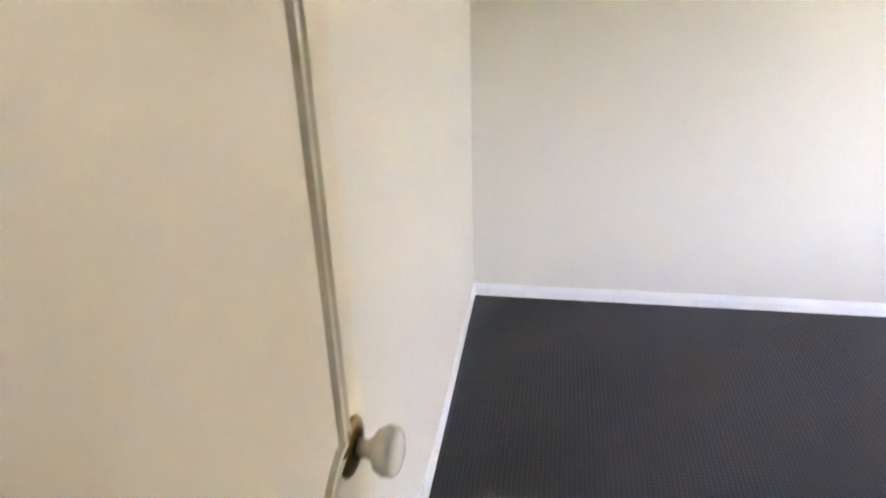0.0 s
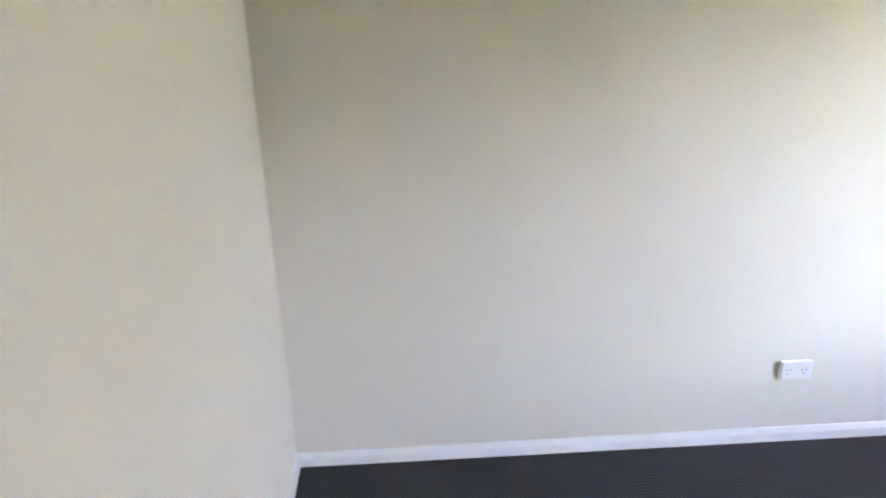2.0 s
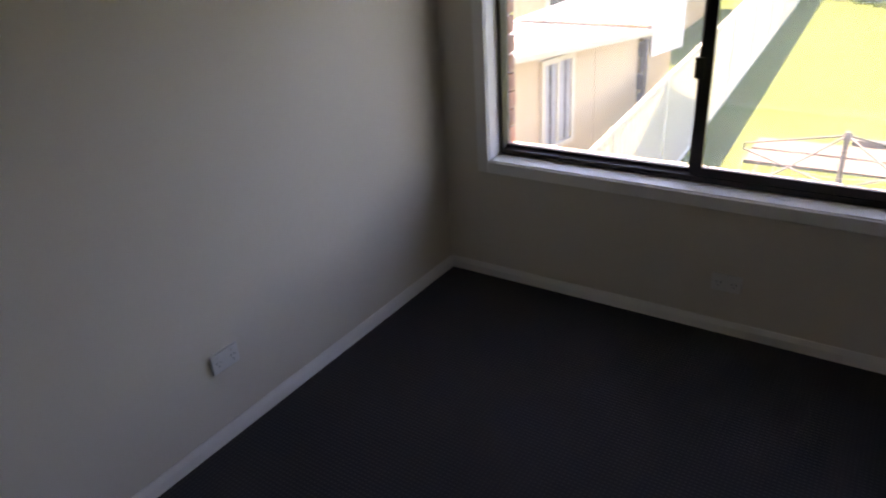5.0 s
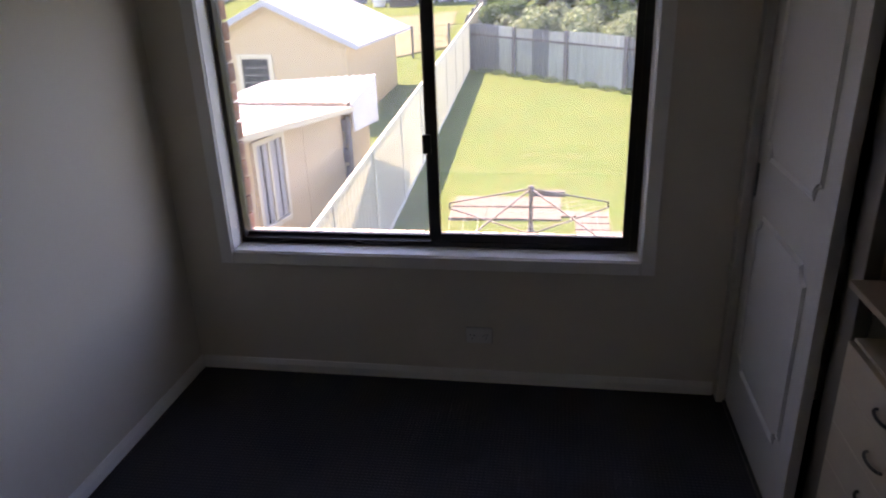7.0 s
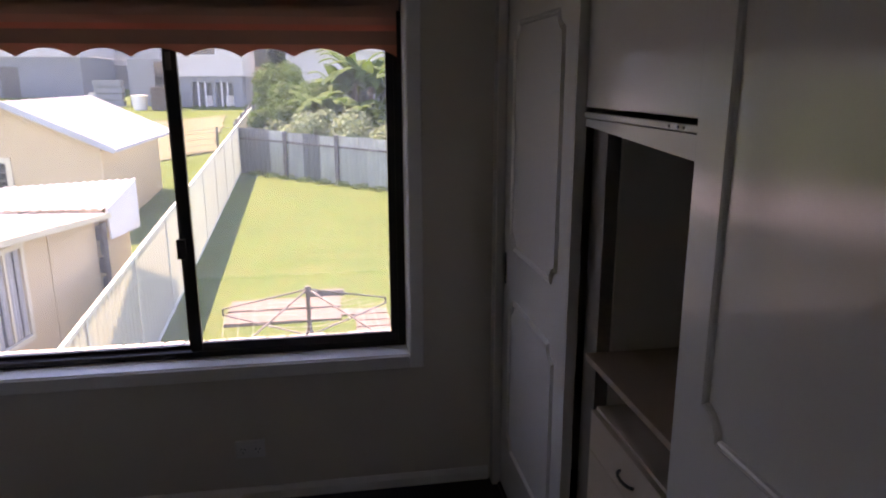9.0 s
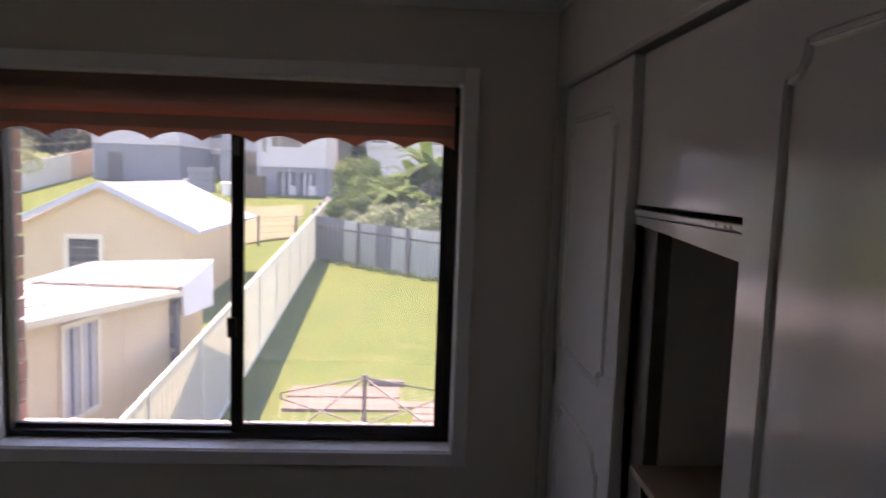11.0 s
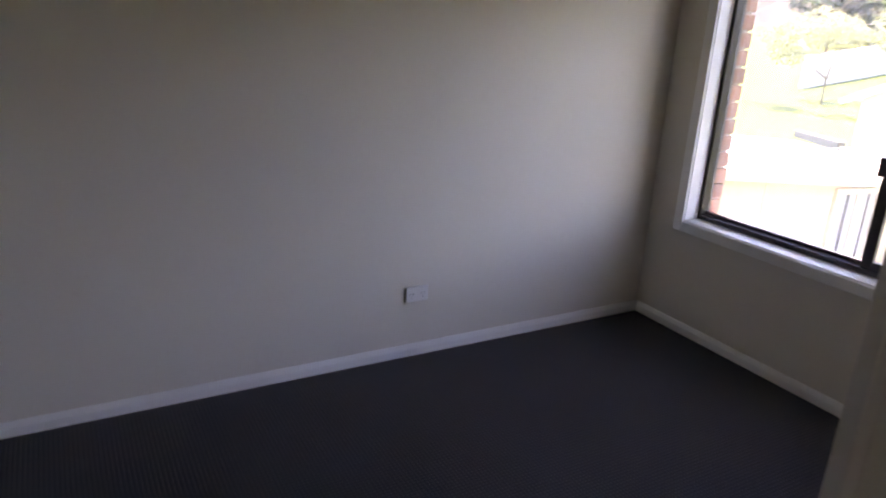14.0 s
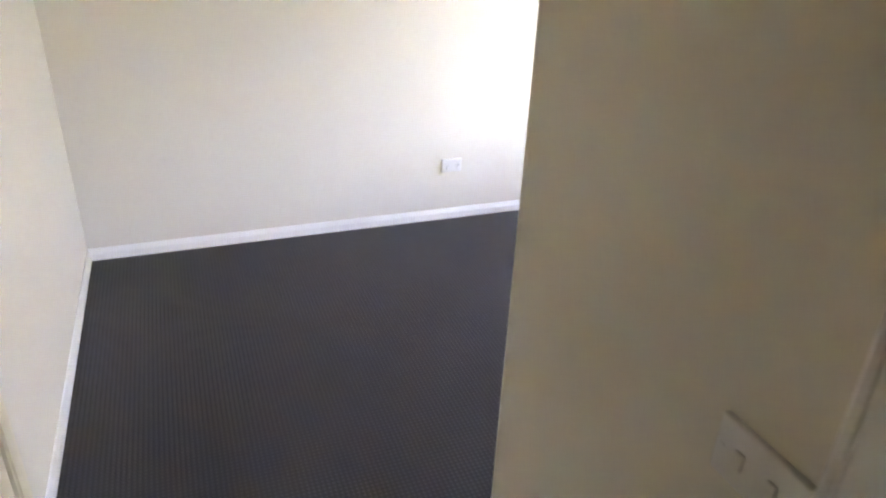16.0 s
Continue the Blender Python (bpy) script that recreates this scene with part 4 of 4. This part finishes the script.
# gabled garage
gar = thing("garage", (19.2, 7.02, gz(19.2)), "tan garage with a white gable roof and a cream-framed window", "garage")
GE, GW, GLn, GR = 0.10 - gz(19.2), 4.42, 6.4, 1.10
bm = bmesh.new()
i_ = 0.12
prism(bm, [Vector((0, i_, -0.2)), Vector((0, GW - i_, -0.2)), Vector((0, GW - i_, GE + 0.02)), Vector((0, GW / 2, GE + GR - 0.03)), Vector((0, i_, GE + 0.02))], (GLn - 0.3, 0, 0))
obj("wall", bm, "shed", gar)
for s_ in (0, 1):
    bm = bmesh.new()
    ya, yb = (-0.28, GW / 2) if s_ == 0 else (GW + 0.28, GW / 2)
    zl = GE - 0.09
    rows_ = []
    nn = 62
    for i in range(nn + 1):
        xx = -0.22 + (GLn + 0.4) * i / nn
        w_ = 0.012 * math.sin(i * math.pi / 2)
        rows_.append((bm.verts.new((xx, ya, zl + 0.05 + w_)), bm.verts.new((xx, yb, GE + GR + 0.04 + w_))))
    for a_, b_ in zip(rows_, rows_[1:]):
        bm.faces.new((a_[0], b_[0], b_[1], a_[1]))
    bmesh.ops.solidify(bm, geom=bm.faces[:], thickness=0.03)
    obj("roof", bm, "roof_white", gar)
    bm = bmesh.new()
    prism(bm, [Vector((-0.25, ya, zl - 0.08)), Vector((-0.25, yb, GE + GR - 0.09)), Vector((-0.25, yb, GE + GR + 0.075)), Vector((-0.25, ya, zl + 0.085))], (0.03, 0, 0))
    obj("barge_board", bm, "gutter", gar)
    bm = bmesh.new()
    y_ = ya - (0.05 if s_ == 0 else -0.05)
    box(bm, -0.24, GLn + 0.2, min(y_, ya) - 0.02, max(y_, ya) + 0.02, zl - 0.04, zl + 0.05, bevel=0.01)
    obj("gutter", bm, "gutter", gar)
bm = bmesh.new()
box(bm, -0.012, -0.001, 0.2, GW - 0.2, GE - 0.05, GE - 0.01)
obj("cover_strip", bm, "shed", gar)
for yy in (1.1, 2.3, 3.5):
    bm = bmesh.new()
    box(bm, -0.010, -0.001, yy - 0.02, yy + 0.02, 0, GE - 0.06)
    obj("cover_strip", bm, "shed", gar)
bm = bmesh.new()
rod(bm, (-0.06, 0.10, 0.1), (-0.06, 0.10, GE - 0.1), 0.04, seg=10)
obj("downpipe", bm, "shed", gar)
window_unit(gar, (-0.012, 2.72, -1.11 - gz(19.2)), 0.78, 0.85, radians(-90), 0, False, t=0.13)
for k in range(3):
    bm = bmesh.new()
    box(bm, -0.03, -0.02, 2.34, 3.10, -0.90 - gz(19.2) + 0.2 * k, -0.885 - gz(19.2) + 0.2 * k)
    obj("louvre", bm, "cord", gar)


# ---- distant houses ----
def house(name_label, x, y0, y1, z_top, depth, split, wins, lower="house_grey", upper="house_white", openings=(), turn=0.0, doors=()):
    hz = gz(x) - 0.1
    h = thing("house", (x, y0, hz), name_label, "house")
    h.rotation_euler = (0, 0, turn)
    w = y1 - y0
    bm = bmesh.new()
    if openings:
        prev = 0.0
        for a0, a1, zo in openings:
            box(bm, 0, 0.25, prev, a0, 0, split - hz)
            box(bm, 0, 0.25, a0, a1, zo, split - hz)
            prev = a1
        box(bm, 0, 0.25, prev, w, 0, split - hz)
        box(bm, 2.2, depth, 0, w, 0, split - hz)
    else:
        box(bm, 0, depth, 0, w, 0, split - hz)
    obj("lower_wall", bm, lower, h)
    bm = bmesh.new()
    box(bm, -0.15, depth + 0.1, -0.1, w + 0.1, split - hz + 0.004, z_top - hz)
    obj("wall", bm, upper, h)
    for i in range(int((z_top - split) / 0.24)):
        bm = bmesh.new()
        box(bm, -0.165, -0.152, -0.1, w + 0.1, split - hz + 0.24 * i + 0.05, split - hz + 0.24 * i + 0.062)
        obj("board_edge", bm, upper, h)
    bm = bmesh.new()
    zt = z_top - hz
    prism(bm, [Vector((-0.7, -0.6, zt)), Vector((depth + 0.7, -0.6, zt)), Vector((depth / 2, -0.6, zt + 1.9))], (0, w + 1.2, 0))
    obj("roof", bm, "gutter", h)
    for a0, b0, a1, b1 in wins:
        wn = new("window")
        wn.parent = h
        mid = a0 + 0.72 * (a1 - a0)
        for d_ in ((a0 - 0.08, a0, b0 - 0.08, b1 + 0.08), (a1, a1 + 0.08, b0 - 0.08, b1 + 0.08), (a0, a1, b1, b1 + 0.08), (a0, a1, b0 - 0.08, b0), (mid - 0.025, mid + 0.025, b0, b1)):
            bm = bmesh.new()
            box(bm, -0.22, -0.153, d_[0] - y0, d_[1] - y0, d_[2] - hz, d_[3] - hz)
            obj("frame", bm, "roof_white", wn)
        bm = bmesh.new()
        box(bm, -0.17, -0.155, a0 - y0, a1 - y0, b0 - hz, b1 - hz)
        obj("pane", bm, "pane_dark", wn)
    for a0, a1, z1 in doors:
        bm = bmesh.new()
        box(bm, -0.05, -0.004, a0 - y0, a1 - y0, 0.15, z1 - hz, bevel=0.01)
        obj("door", bm, "post", h)
    bm = bmesh.new()
    rod(bm, (-0.28, w - 0.1, 0.1), (-0.28, w - 0.1, z_top - hz - 0.1), 0.06, seg=8)
    obj("downpipe", bm, "gutter", h)
    for a0, a1, zo in openings:
        for f_ in (0.33, 0.66):
            bm = bmesh.new()
            p_ = a0 + (a1 - a0) * f_
            box(bm, 0.06, 0.16, p_ - 0.05, p_ + 0.05, 0, zo)
            obj("post", bm, "roof_white", h)
        bm = bmesh.new()
        box(bm, 1.2, 2.0, a0 + 0.2, a0 + 0.75, 0, 0.9, bevel=0.05)
        obj("stored_box", bm, "plastic", h)
    return h

house("two-storey house with pale cladding above grey block walls, in shade", 67, 22.6, 30.4, 7.4, 10, 3.7, [(25.1, 5.2, 28.0, 6.9)], doors=((27.7, 29.15, 2.9),))
house("far pale grey house wall behind the yards, in shade", 78, 13.0, 25.5, 9.2, 8, 3.2, [(21.6, 5.0, 23.0, 7.0)], lower="house_grey", upper="house_white")
house("pale house raised on an open undercroft, in shade", 56, 7.8, 12.95, 5.9, 9, 2.0, [(9.6, 3.55, 11.95, 4.95), (12.3, 3.1, 12.7, 4.95)], openings=((0.7, 2.0, 1.95), (2.25, 3.75, 1.95)))
bh = house("brown gabled house seen between the pale houses, in shade", 74, 7.1, 10.4, 5.2, 6, 3.0, [], lower="orange_wall", upper="post")
house("side of a white house with a long window band, in shade", 62, -6.0, 4.85, 7.4, 9, 4.0, [(3.1, 4.4, 4.45, 6.6), (0.7, 4.4, 1.5, 6.6), (-2.5, 4.4, -0.4, 6.6)], lower="house_white")
bay = thing("porch", (57.5, 13.1, gz(57)), "grey recessed porch beside the raised house", "porch")
bm = bmesh.new()
box(bm, 0, 4, 0, 3.2, 0, 3.5)
obj("wall", bm, "house_grey", bay)
bm = bmesh.new()
box(bm, -0.05, -0.01, 0.35, 1.3, 1.3, 3.3)
obj("door", bm, "pane_dark", bay)

def crate_stack(x, y, n, w, mat, label, hgt=0.28):
    c = thing("timber_stack", (x, y, gz(x) + 0.0), label, "timber stack")
    for i in range(n):
        bm = bmesh.new()
        o_ = rng.uniform(-0.08, 0.08)
        box(bm, -0.4, 0.4, -w / 2 + o_, w / 2 + o_, i * hgt, i * hgt + hgt * 0.84, bevel=0.02)
        obj("board", bm, mat, c)
    bm = bmesh.new()
    box(bm, -0.3, 0.3, -w / 2 + 0.12, w / 2 - 0.12, 0, n * hgt - 0.05)
    obj("core", bm, "plastic_dark", c)
    return c
crate_stack(54.0, 13.0, 6, 1.9, "bark", "stack of dark weathered boards in the far yard")
crate_stack(57.5, 17.8, 4, 2.0, "house_grey", "stack of grey blocks in the far yard", 0.5)
crate_stack(60.0, 19.3, 3, 1.3, "fence_grey", "low pile of pale sheets in the far yard", 0.3)
bin_ = thing("wheelie_bin", (54.5, 14.9, gz(54.5)), "pale plastic tub in the far yard", "tub")
bm = bmesh.new()
lathe(bm, [(0.45, 0), (0.55, 0.9), (0.6, 0.95), (0.6, 1.0), (0.3, 1.05)], Matrix.Identity(4), 16)
obj("body", bm, "plastic", bin_)

# far fence, gate, timber, wires
ff = thing("far_fence", (38, 26.0, gz(38)), "long pale grey fence with an orange masonry end", "fence")
fa, fb_ = Vector((38, 26.0, 0)), Vector((75.5, 34.2, 0))
for i in range(16):
    a_, b_ = fa.lerp(fb_, i / 16), fa.lerp(fb_, (i + 0.97) / 16)
    hgt = 1.9 + 0.05 * i
    base_z = Vector((0, 0, gz(a_.x) - 0.1))
    bm = bmesh.new()
    prism(bm, [a_ + base_z, a_ + base_z + Vector((0, 0, hgt)), a_ + base_z + Vector((0.08, -0.12, hgt)), a_ + base_z + Vector((0.08, -0.12, 0))], b_ - a_ + Vector((0, 0, gz(b_.x) - gz(a_.x))))
    bmesh.ops.translate(bm, vec=-ff.location, verts=bm.verts)
    obj("panel", bm, "orange_wall" if i > 11 else "fence_far", ff)
    bm = bmesh.new()
    box(bm, b_.x, b_.x + 0.12, b_.y - 0.12, b_.y + 0.02, gz(b_.x) - 0.2, gz(b_.x) + hgt + 0.05)
    bmesh.ops.translate(bm, vec=-ff.location, verts=bm.verts)
    obj("post", bm, "post", ff)
rf = thing("rear_fence", (28.6, 5.05, gz(28.6)), "weathered grey fence running on uphill beyond the yard corner", "fence")
for i in range(10):
    a_, b_ = Vector((28.6, 5.05, 0)).lerp(Vector((52.5, 5.75, 0)), i / 10), Vector((28.6, 5.05, 0)).lerp(Vector((52.5, 5.75, 0)), (i + 0.98) / 10)
    bm = bmesh.new()
    z0_ = Vector((0, 0, gz(a_.x) - 0.05))
    prism(bm, [a_ + z0_, a_ + z0_ + Vector((0, 0.04, 0)), a_ + z0_ + Vector((0, 0.04, 1.85)), a_ + z0_ + Vector((0, 0, 1.85))], b_ - a_ + Vector((0, 0, gz(b_.x) - gz(a_.x))))
    bmesh.ops.translate(bm, vec=-rf.location, verts=bm.verts)
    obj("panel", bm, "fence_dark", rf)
    bm = bmesh.new()
    box(bm, a_.x - 0.05, a_.x + 0.05, a_.y - 0.12, a_.y - 0.02, gz(a_.x) - 0.1, gz(a_.x) + 1.95)
    bmesh.ops.translate(bm, vec=-rf.location, verts=bm.verts)
    obj("post", bm, "post", rf)
wf = thing("wire_fence", (30.7, 7.24, gz(30.7)), "old timber post and wire fence in the neighbour's yard", "fence")
for i in range(5):
    px_, py_ = 0.5 * i, -0.72 * i + 0.4
    if i in (0, 2, 4):
        bm = bmesh.new()
        rod(bm, (px_, py_, -0.2), (px_ + 0.03, py_, 1.35), 0.06, 0.05, 8)
        obj("post", bm, "post", wf)
for zz in (0.35, 0.6, 0.85, 1.1, 1.25):
    bm = bmesh.new()
    rod(bm, (0, 0.4, zz), (2.0, -2.48, zz + 0.05), 0.009, seg=5)
    obj("wire", bm, "post", wf)
plain("fallen_beam", "post", (-1.3, 1.3, -0.14, 0.14, -0.05, 0.26), "dark weathered timber beam lying in the grass", "timber beam", bevel=0.03)
fb = bpy.data.objects["fallen_beam"]
fb.matrix_world = pose(24.0, 15.3, gz(24.0), 0, 0, 66)
for k, (pa, pb) in enumerate((((67, 30, 3.9), (40, 34, 2.2)), ((67, 24, 4.3), (62, 16, 3.4)))):
    wlt = thing("overhead_wire", pa, "thin pale overhead wire between the far houses", "cable")
    bm = bmesh.new()
    prev = Vector((0, 0, 0))
    dl = Vector(pb) - Vector(pa)
    for s in range(1, 13):
        u = s / 12
        c_ = dl * u - Vector((0, 0, 1.2 * u * (1 - u)))
        rod(bm, prev, c_, 0.02, seg=5)
        prev = c_
    obj("wire", bm, "cord", wlt)
    bm = bmesh.new()
    rod(bm, dl + Vector((0, 0, gz(pb[0]) - pb[2] - 0.1)), dl + Vector((0, 0, 0.15)), 0.05, 0.04, 8)
    obj("pole", bm, "post", wlt)

# vegetation
tree(33.1, 21.3, 5.0, 3.2, "leaf_light", "small airy grey-green tree on the grass", 11, 3600, 0.075, 0.06, base=0.25)
tree(66, 43, 9, 6, "leaf_light", "light green tree beyond the far fence", 12, 3200, 0.25, 0.16)
tree(84, 34.5, 9, 3.2, "leaf_light", "tall light green tree beside the far house", 13, 2600, 0.25, 0.16)
def thicket(x, y, w, h, mat, label, seed, count=4200, leaf=0.30):
    b = bush(x, y, w, h, mat, label, seed, count, leaf)
    b.name = "tree"
    b["category"], b["group"] = "tree", "trees beyond the yards"
    return b
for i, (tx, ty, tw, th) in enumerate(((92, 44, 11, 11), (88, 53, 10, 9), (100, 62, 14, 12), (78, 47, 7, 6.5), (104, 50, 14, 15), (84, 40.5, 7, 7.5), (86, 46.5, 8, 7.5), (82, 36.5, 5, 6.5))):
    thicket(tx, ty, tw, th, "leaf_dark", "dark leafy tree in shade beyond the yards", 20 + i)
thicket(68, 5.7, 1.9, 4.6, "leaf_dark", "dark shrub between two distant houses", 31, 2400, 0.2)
bushes = [(30.3, 2.3, 2.4, 2.6, "leaf_mid"), (29.8, 0.6, 2.6, 2.7, "leaf_mid"), (28.9, -1.2, 2.6, 2.7, "leaf_mid"),
          (30.4, 3.3, 2.4, 3.0, "leaf_mid"), (33.0, 2.8, 3.2, 3.6, "leaf_mid"), (31.0, 1.6, 2.6, 2.5, "leaf_mid"), (34.5, 0.8, 3.4, 4.0, "leaf_dark"), (30.5, -0.4, 3.0, 2.6, "leaf_mid"),
          (33.0, -2.2, 3.6, 4.4, "leaf_dark"), (29.0, -3.6, 3.4, 3.2, "leaf_mid"), (31.5, -6.0, 4.0, 4.4, "leaf_dark"), (36.5, 3.4, 2.6, 4.0, "leaf_mid")]
for i, (bx_, by_, bw_, bh_, mt) in enumerate(bushes):
    bush(bx_, by_, bw_, bh_, mt, "dense leafy green bush behind the back fence", 40 + i, 6500, 0.085)
for i, (bx_, by_) in enumerate(((28.5, 2.9), (27.9, 1.9), (27.4, 0.9), (26.8, 0.1), (26.2, -0.8), (25.6, -1.8))):
    bush(bx_, by_, 2.2, 2.45, "leaf_pale", "pale sunlit vine spilling over the back fence", 60 + i, 3600, 0.075, 1.1)
for i, (bx_, by_, bh_) in enumerate(((31.0, 0.9, 5.0), (29.6, -0.3, 5.9), (30.4, 0.3, 6.2), (32.0, -2.1, 5.6), (28.8, -1.2, 5.4), (28.6, 1.2, 3.9), (28.2, 0.4, 3.7), (29.0, 2.0, 3.9))):
    banana(bx_, by_, bh_, 80 + i)
tp = thing("tarpaulin", (31.0, -1.4, gz(31.0)), "crumpled pale blue tarpaulin among the bushes", "tarpaulin")
bm = bmesh.new()
bmesh.ops.create_icosphere(bm, subdivisions=3, radius=0.6)
for v in bm.verts:
    v.co *= 1 + 0.25 * noise.noise(v.co * 3)
    v.co.z = max(v.co.z + 1.9, 0.0)
obj("sheet", bm, "tarp", tp)
bm = bmesh.new()
box(bm, -0.4, 0.4, -0.4, 0.4, 0, 1.7, bevel=0.05)
obj("pile", bm, "post", tp)
weeds = leaves("weeds", "leaf_mid", [(C0.x + bd.x * s * 0.8 - 0.25, C0.y + bd.y * s * 0.8 - 0.0, gz(C0.x + bd.x * s * 0.8) + 0.04, 0.25, 0.35, 0.12) for s in range(1, 14)], 2600, 0.035, 91)
tagged(weeds, "low weeds along the foot of the back fence", "weeds", kind="stuff")

# ---- own house outside ----
plain("wall_brick_mortar", "mortar", (L + 0.145, OUT - 0.006, WY1 + 0.022, 7.0, -3.2, 2.5), "brick outer wall beside the window", "brick wall")
plain("wall_brick_lower", "brick", (L + 0.145, OUT - 0.006, -6.0, WY1 + 0.022, -3.2, WZ0 - 0.09), "brick outer wall below the window", "brick wall")
plain("wall_brick_other", "brick", (L + 0.145, OUT - 0.006, -6.0, WY0 - 0.022, WZ0 - 0.09, 2.5), "brick outer wall beside the window", "brick wall")
plain("lintel", "bronze", (L + 0.145, OUT - 0.006, WY0 - 0.022, WY1 + 0.022, WZ1 + 0.03, 2.5), "dark lintel above the window", "lintel")
plain("eave", "trim", (OUT - 0.006, OUT + 0.45, -6.0, 7.0, 2.40, 2.46), "white eave lining above the window", "eave")
plain("roof", "gutter", (-6.0, OUT + 0.49, -6.0, 7.0, 2.50, 2.66), "grey house roof", "roof")
plain("wall_house_lower", "brick", (-6.0, L + 0.14, -6.0, 7.0, -3.2, -0.21), "lower storey of the house", "brick wall")
plain("wall_house_north", "brick", (-6.0, L + 0.14, D + T + 0.005, 7.0, -0.20, 2.49), "rest of the house beside the room", "brick wall")
plain("wall_house_west", "brick", (-6.0, -T - 0.005, -6.0, D + T, -0.20, 2.49), "rest of the house beside the room", "brick wall")
plain("wall_house_south", "brick", (-T, L + 0.14, -6.0, -1.6 - T - 0.005, -0.20, 2.49), "rest of the house beside the room", "brick wall")

# bricks of the window reveal and its sill
reveal = bpy.data.objects["wall_brick_mortar"]
bm = bmesh.new()
box(bm, -0.055, 0.055, -0.115, 0.115, -0.038, 0.038, bevel=0.004)
proto = obj("brick", bm, "brick", reveal)
proto.location = (OUT - 0.052, WY1 + 0.119, -0.2)
r = random.Random(5)
for c in range(0, 30):
    z = -0.11 + c * 0.086
    for k in range(3):
        y = WY1 + 0.004 + 0.115 + k * 0.24 - (0.115 if c % 2 else 0)
        if c % 2 and k == 0:
            y = WY1 + 0.004 + 0.058
        o = new("brick", proto.data)
        if c % 2 and k == 0:
            o.scale = (1, 0.5, 1)
        elif c % 2:
            y += 0.01
        o.parent = reveal
        o.location = (OUT - 0.052 + r.uniform(-0.003, 0.004), y + r.uniform(-0.004, 0.002), z)
        o.rotation_euler = (r.uniform(-0.008, 0.008), 0, r.uniform(-0.012, 0.012))
lower = bpy.data.objects["wall_brick_lower"]
bm = bmesh.new()
box(bm, -0.115, 0.075, -0.038, 0.038, -0.055, 0.055, bevel=0.005, m=Matrix.Rotation(radians(12), 4, "Y"))
proto = obj("sill_brick", bm, "sill_brick", lower)
n_s = int((WY1 - WY0 + 0.02) / 0.086)
proto.location = (OUT - 0.03, WY0 + 0.035, WZ0 - 0.045)
for i in range(1, n_s + 1):
    o = new("sill_brick", proto.data)
    o.parent = lower
    o.location = (OUT - 0.03 + r.uniform(-0.003, 0.003), WY0 + 0.035 + i * 0.086, WZ0 - 0.045 + r.uniform(-0.002, 0.002))
